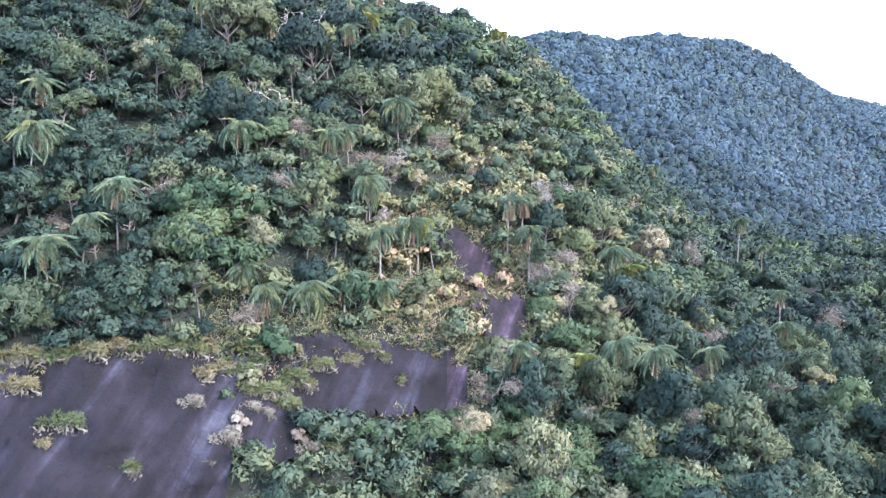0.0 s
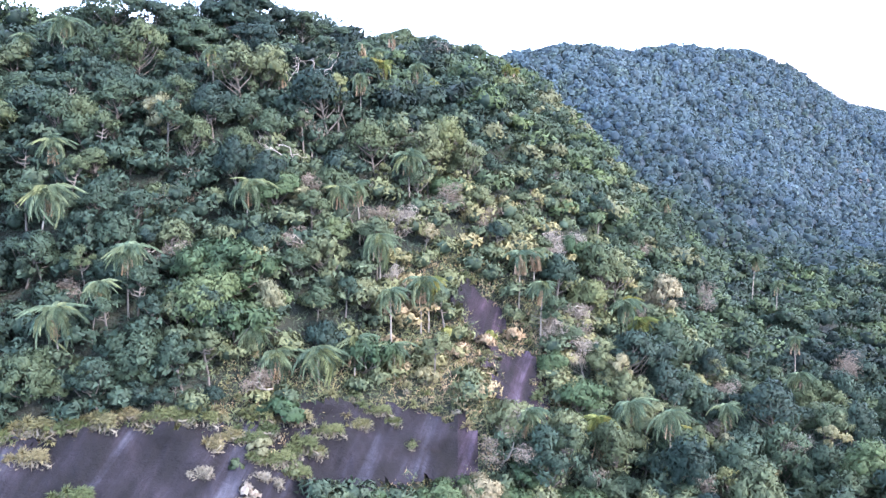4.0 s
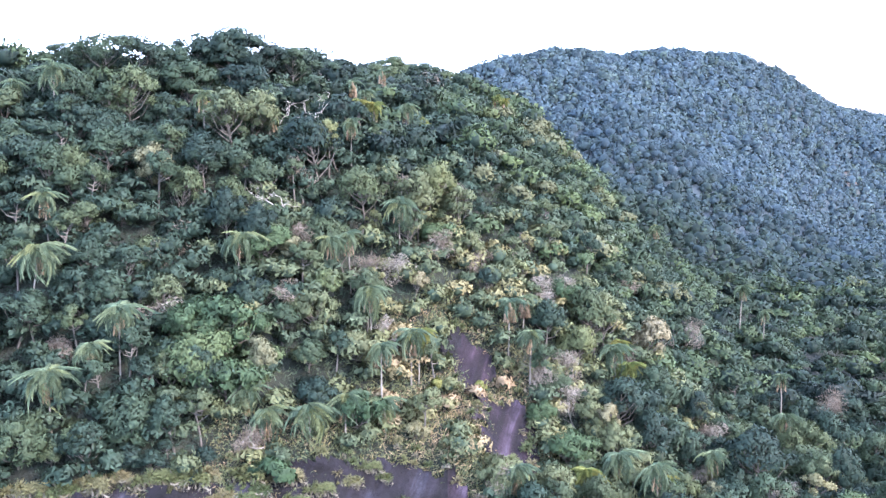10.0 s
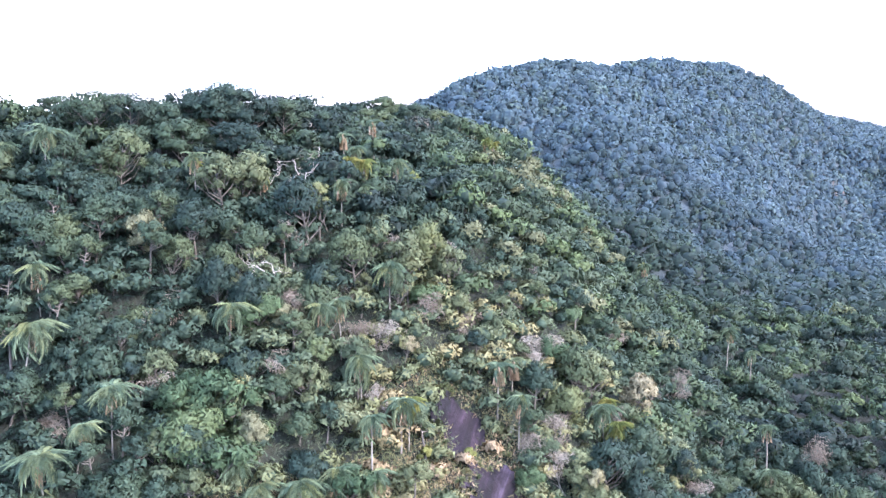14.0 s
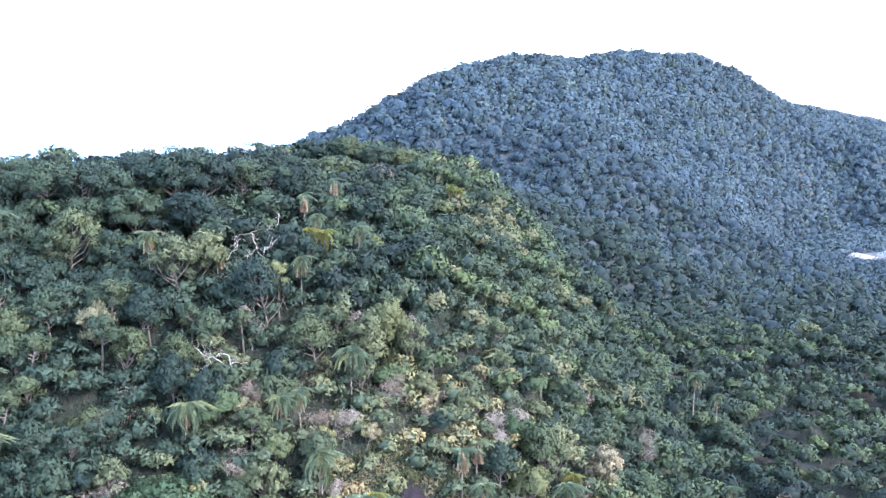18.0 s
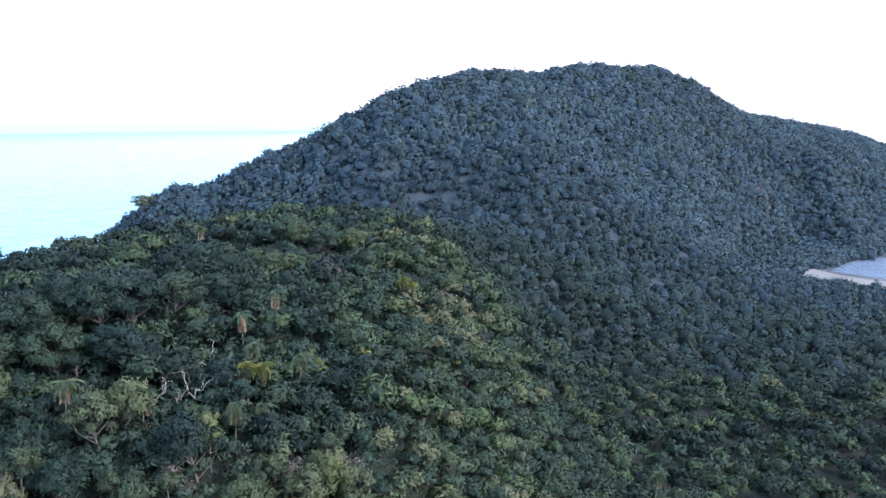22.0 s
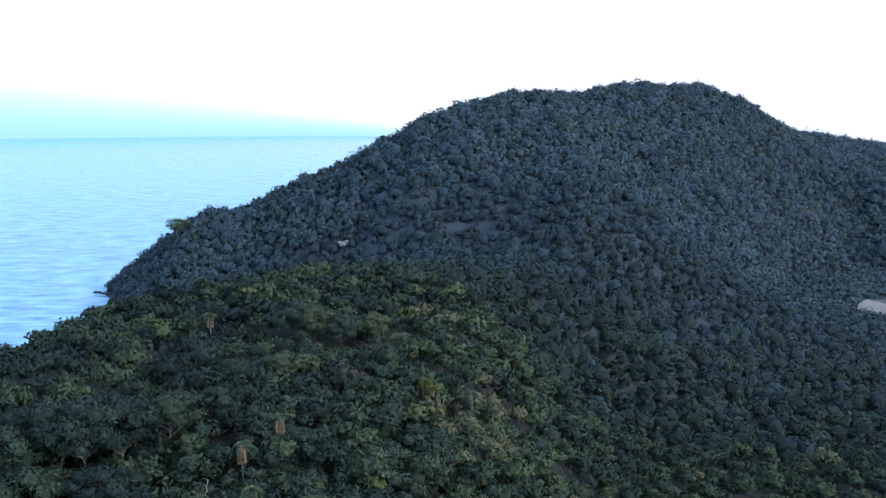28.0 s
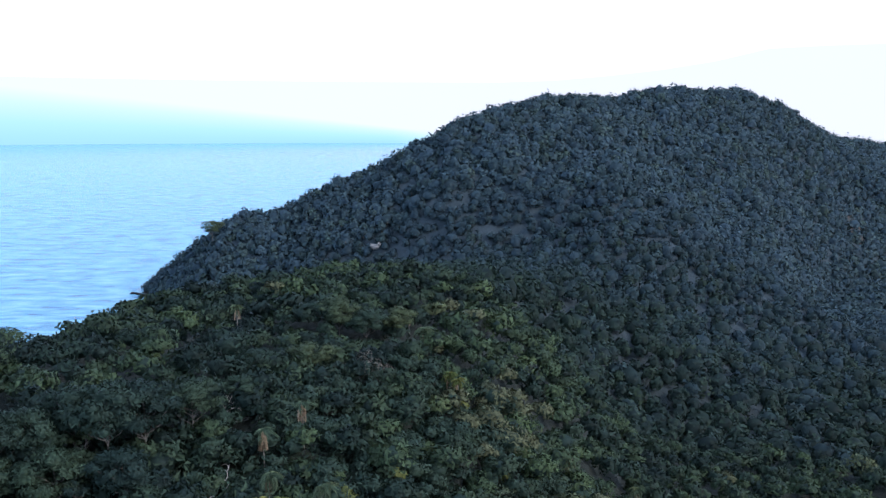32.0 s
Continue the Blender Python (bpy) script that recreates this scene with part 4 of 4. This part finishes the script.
for i, (x, y) in enumerate(zip(gx_, gy_)):
    if bare(x, y) < -2 and rng.rand() < (0.8 if x > -14 else 0.4):
        bare_tree(x, y, float(land(x, y)) + 0.6, 5.5 + 3.0 * rng.rand(), 340 + i, bark_palm, 1300, "dry_tree")

# tall trees with open crowns on the skyline
tall = broadleaf_proto(150, leaf_dark, R=5.2, H=11.0, n=16, cards=3000, size=0.46, open_crown=True, name="umbrella_tree")
full = broadleaf_proto(152, leaf_dark, R=5.4, H=10.0, n=26, cards=4200, size=0.46, name="ridge_tree")
SKYLINE = [(-58, 151, 117.6, 0), (-53, 153, 117.4, 0), (-64, 156, 115.8, 0), (-39, 159, 119.8, 1), (-44.5, 160, 118.6, 1), (-34.5, 162, 119.0, 1), (-49, 157, 116.4, 1), (-70, 164, 117.4, 0), (-29, 168, 117.0, 0), (-24, 189, 116.6, 0), (-12, 218, 120.0, 1), (-17, 219, 118.6, 0), (-6, 216, 118.0, 1), (-60, 160, 114.5, 1), (-74, 160, 113.5, 1),
           (-23, 178, 115.0, 1), (-15, 196, 116.0, 1), (0, 224, 116.5, 1), (-52, 148, 112.0, 1), (-43, 150, 113.0, 1), (-34, 152, 112.5, 1), (-66, 148, 110.5, 1)]
for k, (x, y, top, kind) in enumerate(SKYLINE):
    z = float(land(x, y))
    sc = (top - z) / (14.6 if kind == 0 else 13.8)
    m = pose(x, y, z, 0, 0, k * 77)
    t = (tall, full)[kind]
    if t.get("label"):
        t = copy_thing(t, m)
    t.matrix_basis = m
    t.scale = (0.5 * sc + 0.5, 0.5 * sc + 0.5, sc)
    tagged(t, ("tall dark tree with an open umbrella crown on the skyline", "tall dense bluish-green tree with a broad domed crown on the ridge")[kind], "tree", "tall trees on the ridge")

# yellow-green bushes
glow = [shrub_proto(400 + k, leaf_bright) for k in range(2)]
spots = [(29, 130, 1.1), (33, 131, 0.9), (27, 107, 1.1), (30, 109, 1.0), (36, 128, 0.9), (-1, 116, 0.9), (-3, 119, 0.8), (31, 126, 1.0), (5, 118, 0.8), (-4, 160, 1.3), (3, 168, 1.2), (14, 200, 1.3), (22, 185, 1.1), (8, 180, 1.2)]
for k, (x, y, sc) in enumerate(spots):
    m = pose(x, y, float(land(x, y)) + 1.6, 0, 0, k * 50)
    t = glow[k] if k < 2 else copy_thing(glow[k % 2], m)
    t.matrix_basis = m
    t.scale = (sc, sc, sc)
    tagged(t, "bright yellow-green bush among darker trees", "bush", "yellow-green bushes")


# rosettes on the ledges
def rosette_blades(r, n=46):
    """Upright and arching strap leaves of one tuft."""
    vs, fs = [], []
    for k in range(n):
        an, up, L = k * 2.4, 0.35 + 1.1 * r.rand(), 0.65 + 0.45 * r.rand()
        o = np.array([math.cos(an), math.sin(an), 0])
        side = np.array([-o[1], o[0], 0]) * 0.075
        a0 = o * 0.1
        a1 = a0 + (o * math.cos(up) + np.array([0, 0, math.sin(up)])) * L * 0.6
        a2 = a1 + (o * math.cos(up - 0.9) + np.array([0, 0, math.sin(up - 0.9)])) * L * 0.5
        b = len(vs)
        vs += [a0 + side * 0.6, a0 - side * 0.6, a1 - side, a1 + side, a2 - side * 0.35, a2 + side * 0.35]
        fs += [[b, b + 1, b + 2, b + 3], [b + 3, b + 2, b + 4, b + 5]]
    return np.array(vs), np.array(fs)


def rosette_mesh(seed):
    return mesh_of("leaves", [rosette_blades(np.random.RandomState(seed))], leaf_rosette)


def clump_proto(seed, mat, wide=1.6, tall=1.0, n=26):
    """A mound of many tufts grown together on the rock, with withered leaves hanging under it."""
    r = np.random.RandomState(seed)
    ob = new("bromeliad_clump")
    ch, mid = [], []
    for k in range(n):
        v, f = rosette_blades(r, 26)
        q = np.array([wide * (2 * r.rand() - 1), 0.35 * r.randn() - 0.2, tall * (r.rand() - 0.35)])
        q[2] *= 1 - 0.5 * abs(q[0]) / wide
        mid.append(q)
        ch.append((v * (0.45 + 0.4 * r.rand()) @ np.array(Euler((0.5 + 0.4 * r.randn(), 0.5 * r.randn(), 0)).to_matrix()).T + q, f))
    part("leaves", mesh_of("leaves", ch, mat), None, ob)
    mid = np.array(mid)
    p = np.repeat(mid, 9, 0) + r.randn(9 * n, 3) * np.array([0.3, 0.15, 0.3]) + np.array([0, -0.25, -0.55])
    part("withered_leaves", mesh_of("withered_leaves", [blades(r, p, unit(np.array([0, -1, 0.2]) + 0.6 * r.randn(len(p), 3)), 0.5 * np.ones(len(p)), 0.3)], leaf_pale), None, ob, "pale withered hanging leaves")
    return ob


def skirt_mesh(seed):
    """Pale withered leaves that hang below a tuft."""
    r = np.random.RandomState(seed)
    n = 26
    p = np.stack([0.7 * (r.rand(n) - 0.5) * 1.6, -0.25 - 0.35 * r.rand(n), -0.2 - 0.9 * r.rand(n)], -1)
    return mesh_of("withered_leaves", [blades(r, p, unit(np.array([0.3, -1, 0.3]) + 0.5 * r.randn(n, 3)), 0.5, 0.35)], leaf_pale)


tufts, skirts = [rosette_mesh(500 + k) for k in range(3)], [skirt_mesh(520 + k) for k in range(2)]
qx, qy = scatter(rng, -62, 12, 84, 130, 1.15)
qb, qz = bare(qx, qy), land(qx, qy)
on_edge = (qb > -2.0) & (qb < 0.8) & (qz > 52) & (rng.rand(len(qx)) < 0.34)
pick = np.flatnonzero(on_edge)[:300]
for i in pick:
    t = new("bromeliad")
    part("leaves", tufts[i % 3], None, t)
    if i % 2:
        part("withered_leaves", skirts[i % 4 // 2], None, t, "pale withered hanging leaves")
    sc = 0.7 + 0.7 * rng.rand() ** 2
    t.matrix_basis = pose(qx[i], qy[i] - 0.4, qz[i] + 1.0, 22 * rng.rand(), 0, rng.rand() * 40 - 20) @ Matrix.Diagonal((sc, sc, sc, 1))
    tagged(t, "yellow-green tuft of strap leaves growing on the rock ledge", "bromeliad", "rosette plants on the rock")
clumps = [clump_proto(540, leaf_rosette), clump_proto(541, leaf_rosette, 1.3, 0.9, 22), clump_proto(542, leaf_rosette, 0.8, 1.5, 19), clump_proto(543, leaf_pale, 1.2, 0.9, 20)]
for k, (x, y, kind, sc) in enumerate([(-40.1, 87.8, 0, 1.25), (-27.1, 94.8, 2, 1.2), (-32.4, 85.5, 1, 1.0), (-27.7, 91.8, 3, 0.9), (-41.2, 85.4, 2, 0.75), (-24.8, 87.4, 3, 0.6), (-23.6, 90.1, 3, 1.1), (-20.5, 95.9, 0, 1.2), (-18.9, 97.5, 1, 1.1), (-14.8, 91.9, 3, 1.0), (-11.2, 92.5, 0, 1.1),
                                      (-5.2, 103, 2, 0.85), (-46.2, 92.5, 0, 1.3), (-42.5, 92.5, 1, 1.3), (-39, 93.2, 0, 1.2), (-36.4, 94.4, 1, 1.0), (-32.8, 95, 0, 1.3), (-30.4, 95.3, 1, 1.2), (-45.8, 90.2, 0, 1.2), (-23.3, 96.9, 0, 1.0), (-17.8, 98.8, 0, 1.2), (-50, 91, 1, 1.3), (-54, 90, 0, 1.2), (-28.6, 96.4, 0, 1.1), (-9.5, 104.8, 0, 0.9), (-13, 92.6, 1, 0.9), (-21.6, 98.2, 1, 1.1), (-18.2, 96.0, 0, 1.0), (-22.4, 95.2, 2, 1.0), (-20.2, 93.8, 3, 0.9), (-16.4, 98.6, 1, 1.0), (-19.2, 100.3, 0, 1.2), (-23.0, 99.6, 0, 1.1), (-15.0, 100.6, 0, 1.0), (-11.6, 102.6, 1, 1.0), (-7.6, 104.6, 1, 0.9), (-21.8, 93.6, 3, 0.9), (-25.6, 96.6, 1, 1.0), (4.6, 116.5, 1, 0.6)]):
    m = pose(x, y - 0.4, float(land(x, y)) + 1.0, 0, 0, 20 * math.sin(k * 2.1)) @ Matrix.Diagonal((sc, sc, sc * 0.9, 1))
    t = clumps[kind]
    if t.get("label"):
        t = copy_thing(t, m)
    t.matrix_basis = m
    tagged(t, ("large yellow-green mound of strap-leaved plants on the rock", "bright yellow-green mound of strap-leaved plants on the ledge", "upright yellow-green cluster of strap-leaved plants on the slab", "pale withered mound of strap-leaved plants on the rock")[kind], "bromeliad", "plant mounds on the rock")

# bushes rooted on the slab
rock_bush = [shrub_proto(430, leaf_mid), shrub_proto(431, leaf_dry), shrub_proto(432, leaf_fresh)]
for k, (x, y, kind, sc) in enumerate([(-22.2, 95.5, 0, 1.0), (-22.6, 91, 1, 1.0), (-20.2, 98.9, 2, 1.7), (-16, 92.4, 1, 0.8), (-12.5, 93.5, 0, 1.2), (-9, 95, 2, 1.3), (-18.5, 95.5, 0, 0.8), (-24.5, 93.5, 0, 0.7)]):
    m = pose(x, y, float(land(x, y)) + 0.8, 0, 0, k * 61)
    t = copy_thing(rock_bush[kind], m) if k > 2 else rock_bush[kind]
    t.matrix_basis = m
    t.scale = (sc, sc, sc)
    tagged(t, ("olive-green bush rooted in a crack of the rock", "grey dry bush clinging to the rock slab", "leafy green bush at the edge of the rock")[kind], "bush", "bushes on the rock")

# young growth and ground cover between them
ux, uy = scatter(rng, -84, 76, 78, 214, 3.6, 0.75)
d, ez, _ = along(ux, uy, EDGE)
uz = land(ux, uy)
ok = (d > -38) & (d < 80) & (bare(ux, uy) < -0.9)
ux, uy, uz = ux[ok], uy[ok], uz[ok]
T = len(ux)
# tone drops on the plateau to paint the shade between crowns
tone = np.clip(rng.rand(T) * 0.58 + 0.30 * np.exp(-((uz - 62.5) / 3.0) ** 2) * (ux < 12) * (ux > -29) - 0.35 * ((ux < -34) & (uz > 62)) + 0.26 * ((ux > -12) & (ux < 40) & (uz > 54) & (uz < 92)) + 0.08 * ((ux > -9) & (ux < 14) & (uz > 56) & (uz < 76)) - 0.45 * ((uz > 92) | (uy > 146)) - 0.2 * ((ux > 28) & (uz < 58)), 0, 1)
small = 1.0 - 0.4 * np.exp(-((uz - 62) / 3.0) ** 2) * (ux < 12) * (ux > -29)
ob = forest("undergrowth", rng, ux, uy, (2.3 + 1.3 * rng.rand(T)) * small, (1.2 + 2.2 * rng.rand(T)) * small, 7, 250, 0.66 * np.ones(T * 250), leaf_under, tone, heart=0.4)
tagged(ob, "tangle of young trees, vines and bushes on the slope", "undergrowth", kind="stuff")
ux, uy = scatter(rng, -84, 72, 78, 178, 1.25)
d, ez, _ = along(ux, uy, EDGE)
uz = land(ux, uy)
ok = (d > -22) & (d < 70) & (bare(ux, uy) < 0.1)
ux, uy, uz = ux[ok], uy[ok], uz[ok]
T = len(ux)
k = 20
deep = 0.5 + 0.9 * np.clip(lumps(ux, uy, 6, 63), 0, 1)  # taller fern and creeper thickets
p = np.stack([ux, uy, uz], -1)[:, None] + rng.randn(T, k, 3) * np.array([0.7, 0.5, 0.1]) + rng.rand(T, k, 1) * (deep[:, None, None] * np.array([0, -0.35, 1.5]))
p[..., 2] = np.maximum(p[..., 2], land(p[..., 0], p[..., 1]) + 0.15)
nn = unit(rng.randn(T, k, 3) + np.array([0, -0.6, 0.5]))
nn = np.where((nn @ np.array([0, -0.5, 0.8]))[..., None] < 0, -nn, nn)
tan = np.exp(-((uz - 62) / 3.5) ** 2) * (ux < 12) * (ux > -29)
gully = (ux > -9) & (ux < 14) & (uz > 54) & (uz < 76)
tone = np.clip(0.02 + rng.rand(T) * 0.42 + 0.18 * lumps(ux, uy, 14, 64) + 0.42 * tan + 0.28 * gully + 0.12 * ((ux > -6) & (ux < 40)) - 0.25 * ((ux < -29) | (uz > 88)), 0, 1)
ob = part("ground_cover", mesh_of("ground_cover", [blades(rng, p.reshape(-1, 3), nn.reshape(-1, 3), 0.60 * np.ones(T * k), 0.24)], leaf_under, np.repeat(tone, k * 3), normals=np.repeat(unit(0.6 * nn + np.array([0, -0.5, 0.8])).reshape(-1, 3), 3, 0)), None)
tagged(ob, "ferns, grass and creepers covering the steep soil", "ground cover", kind="stuff")

bx2, by2 = scatter(rng, -66, 16, 86, 130, 0.6)
bz2, bb = land(bx2, by2), bare(bx2, by2)
ok = (((bb > np.where(bx2 < -30, -1.6, -3.5)) & (bb < 0.4)) | ((bz2 > 58) & (bz2 < 66) & (bx2 < 8) & (bx2 > -28)) | ((bx2 > -9) & (bx2 < 14) & (bz2 > 56) & (bz2 < 75))) & (bz2 > 50) & (bb < 0.4) | ((np.hypot((bx2 + 19.5 - 0.4 * (bz2 - 57)) / 3.6, (bz2 - 57.5) / 4.2) < 1 + 0.3 * lumps(bx2, by2, 5, 62)) & (by2 < 110))
bx2, by2, bz2 = bx2[ok], by2[ok], bz2[ok]
T, k = len(bx2), 12
p = np.stack([bx2, by2 - 0.3, bz2 + 0.7], -1)[:, None] + rng.randn(T, k, 3) * np.array([0.4, 0.3, 0.35])
nn = unit(rng.randn(T, k, 3) * np.array([1, 1, 0.35]) + np.array([0, -0.6, 0.2]))
ob = part("dry_grass", mesh_of("dry_grass", [blades(rng, p.reshape(-1, 3), nn.reshape(-1, 3), 0.42 * np.ones(T * k), 0.26)], leaf_under, np.repeat(np.clip(0.74 + 0.18 * rng.randn(T) + 0.2 * lumps(bx2, by2, 9, 61), 0.1, 1), k * 3)), None)
tagged(ob, "tan and yellow-green dry grass along the top of the rock", "grass", kind="stuff")

# forest over the ridge, in the valley and on the far mountain
sx, sy = scatter(rng, -135, 210, 95, 315, 5.7)
d, ez, _ = along(sx, sy, EDGE)
taken = (d > -20) & (d < 78) & (sy < py.max() - 1) & (sx > -78) & (sx < 74)
ok = ~taken & (sx < 45 + 0.56 * sy) & (sx > -30 - 0.42 * sy) & (bare(sx, sy) < -0.5) & ~((sy < 110) & (sx < 0))
sx, sy = sx[ok], sy[ok]
T = len(sx)
R = 2.7 + 3.2 * rng.rand(T) ** 1.6
H = 1.6 + 4.2 * rng.rand(T)
tone = np.clip(patchy(rng, sx, sy, 40, 71) + 0.28 * np.clip((sx - 4) / 8, 0, 1) * np.clip((52 - sx) / 8, 0, 1) * (sy < 225) * (land(sx, sy) > 57) - 0.14 * (sx < 4) - 0.12 * (sx > 45), 0, 1)
for front, cards, size in ((True, 370, 0.84), (False, 160, 1.3)):
    k = (sy < 222) == front
    n = int(k.sum())
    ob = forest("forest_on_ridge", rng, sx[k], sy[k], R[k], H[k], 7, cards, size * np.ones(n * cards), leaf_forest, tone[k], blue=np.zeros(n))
    tagged(ob, "dense green forest canopy on the ridge" if front else "green forest canopy on the back of the ridge", "forest", kind="stuff")

sx, sy = scatter(rng, -140, 480, 315, 640, 7.0)
shore = 0.78 * (sx - 385) + 0.62 * (sy - 745)
west = np.interp(sy, [315, 390, 450, 640], [-125, -115, -90, -130])
ok = (sx < 60 + 0.64 * sy) & (sx > west) & (land(sx, sy) > 3.0) & (shore < -76)
sx, sy = sx[ok], sy[ok]
T = len(sx)
# haze blue in the leaf colour grows with distance along y
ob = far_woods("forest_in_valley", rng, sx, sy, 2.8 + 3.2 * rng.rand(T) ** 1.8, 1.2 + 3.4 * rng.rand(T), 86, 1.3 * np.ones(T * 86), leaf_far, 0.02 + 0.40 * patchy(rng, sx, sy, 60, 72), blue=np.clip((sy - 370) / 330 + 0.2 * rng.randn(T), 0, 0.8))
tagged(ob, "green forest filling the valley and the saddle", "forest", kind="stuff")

sx, sy = scatter(rng, -330, 930, 640, 1420, 6.9, 0.78)
cd, cz, _ = along(sx, sy, CREST)
shore = 0.78 * (sx - 385) + 0.62 * (sy - 745)
lz = land(sx, sy)
shore_x = np.arange(398, 560, 5.0)
shore_y = 752 + 0.60 * (shore_x - 400)
sx, sy = np.concatenate([sx, shore_x, shore_x + 3, shore_x]), np.concatenate([sy, shore_y, shore_y + 6, shore_y + 11])
cd, cz, _ = along(sx, sy, CREST)
shore, lz = 0.78 * (sx - 385) + 0.62 * (sy - 745), land(sx, sy)
far_bare = np.hypot((sx - 399) / 11, (sy - 858) / 17) < 1 + 0.35 * lumps(sx, sy, 12, 51)
ok = (cd > -16) & (lz > 0.3) & (sx < 35 + 0.63 * sy) & ~((shore > -74) & (shore < 30) & (lz < 8) & (0.7857 * (sy - 745) - 0.6245 * (sx - 385) < -16)) & (~far_bare | (rng.rand(len(sx)) < 0.62)) & ((sy < 1060) | (rng.rand(len(sx)) < 0.5))
sx, sy, lz = sx[ok], sy[ok], lz[ok]
T = len(sx)
steep_wood = (sx > -100) & (sx < 110) & (sy < 708) & (lz > 52) & (lz < 108) & (rng.rand(T) < 0.45)
R = (3.2 + 3.6 * rng.rand(T) ** 1.8) * np.where(sy > 1060, 1.3, 1.0)
H = 0.3 + 2.0 * rng.rand(T) + 1.4 * steep_wood
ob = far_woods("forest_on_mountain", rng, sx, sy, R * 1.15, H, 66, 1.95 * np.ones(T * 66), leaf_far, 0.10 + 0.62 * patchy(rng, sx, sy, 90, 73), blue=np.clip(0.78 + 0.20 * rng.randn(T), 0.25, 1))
tagged(ob, "forest covering the far mountain, its green blued for haze", "forest", kind="stuff")
k = np.flatnonzero(steep_wood)
tri = np.array([[-0.5, -0.3], [0.5, -0.3], [0.0, 0.5]]) * 0.32
foot = np.stack([sx[k], sy[k], lz[k]], -1)
ring = lambda up, lean: np.stack([foot[:, None, 0] + tri[None, :, 0] + lean[:, None], foot[:, None, 1] - R[k][:, None] * 0.75 + tri[None, :, 1], foot[:, None, 2] + up[:, None] + 0 * tri[None, :, 0]], -1)
lean = 0.5 * rng.randn(len(k))
pts = np.stack([ring(-1.0 + 0 * lean, 0 * lean), ring(H[k] * 0.8, lean)], 1).reshape(-1, 3)
sides = np.array([[0, 1, 4, 3], [1, 2, 5, 4], [2, 0, 3, 5]])
fc = (sides[None] + 6 * np.arange(len(k))[:, None, None]).reshape(-1, 4)
ob = part("forest_trunks", mesh_of("forest_trunks", [(pts, fc)], bark), None)
tagged(ob, "pale slender trunks of the trees on the steep mountainside", "tree trunks", kind="stuff")

# bare earth on the far cliff
fx, fy = np.meshgrid(np.arange(380, 420, 1.6), np.arange(832, 886, 1.6))
fb = np.hypot((fx - 399) / 11, (fy - 858) / 17) < 1 + 0.35 * lumps(fx, fy, 12, 51)
fz = land(fx, fy) + 1.5 + 0.5 * lumps(fx, fy, 6, 52) + 0.3 * np.random.RandomState(9).randn(*fx.shape)
ids = np.arange(fx.size).reshape(fx.shape)
fq = np.stack([ids[:-1, :-1], ids[:-1, 1:], ids[1:, 1:], ids[1:, :-1]], -1)[fb[:-1, :-1] & fb[1:, 1:]]
cliff = part("cliff_scar", mesh_of("cliff_scar", [(np.stack([fx, fy, fz], -1).reshape(-1, 3), fq.reshape(-1, 4))], scar_earth, smooth=True), None)
tagged(cliff, "reddish-brown bare earth scar on the far mountain", "cliff", kind="structure")

# a lone tree on the headland and a pale outcrop on the mountainside
t = copy_thing(tall, pose(-172, 699, float(land(-172, 699)), 0, 0, 30))
t.scale = (1.6, 1.6, 1.5)
tagged(t, "lone open-crowned dark tree on the slope of the headland", "tree", "tall trees on the ridge")


# rocks at the foot of the headland
def boulder(seed):
    r = np.random.RandomState(seed)
    v, f = BALL2
    v = v * (1 + 0.18 * r.randn(len(v), 1)) * np.array([1.5, 1.0, 0.6])
    return mesh_of("coastal_rock", [(v, f)], dark_rock)


pale_rock = bark_material("pale_rock", (0.10, 0.098, 0.10), (0.20, 0.19, 0.18))
crag = boulder(610)
crag.materials.clear()
crag.materials.append(pale_rock)
for k, (x, y, sc) in enumerate([(-38.5, 625, 2.0), (-36, 626, 1.4), (-40.5, 627, 1.5)]):
    t = new("pale_outcrop", crag)
    t.matrix_basis = pose(x, y - 2.5, float(land(x, y)) + 3.0, 50, 0, k * 80) @ Matrix.Diagonal((sc, sc, sc * 1.2, 1))
    tagged(t, "pale grey rock outcrop among the trees of the mountainside", "rock", "outcrop rocks")
stones = [boulder(600 + k) for k in range(3)]
for k in range(26):
    if k < 7:
        cx, cy = -250 - 3.4 * k, 776 + 2.3 * k + 1.5 * math.cos(k * 2.7)
    else:
        cx, cy = -262 + 2.9 * (k - 7) + 2.5 * math.sin(k * 1.9), 802 - 6.5 * (k - 7) + 3 * math.cos(k * 2.7)
    t = new("coastal_rock", stones[k % 3])
    sc = (1.4 if k < 7 else 2.2) + 1.6 * rng.rand()
    t.matrix_basis = pose(cx, cy, max(float(land(cx, cy)), -0.3) + 0.2, 0, 0, k * 47) @ Matrix.Diagonal((sc, sc, sc, 1))
    tagged(t, "dark wet rock at the waterline of the headland", "rock", "rocks along the shore")
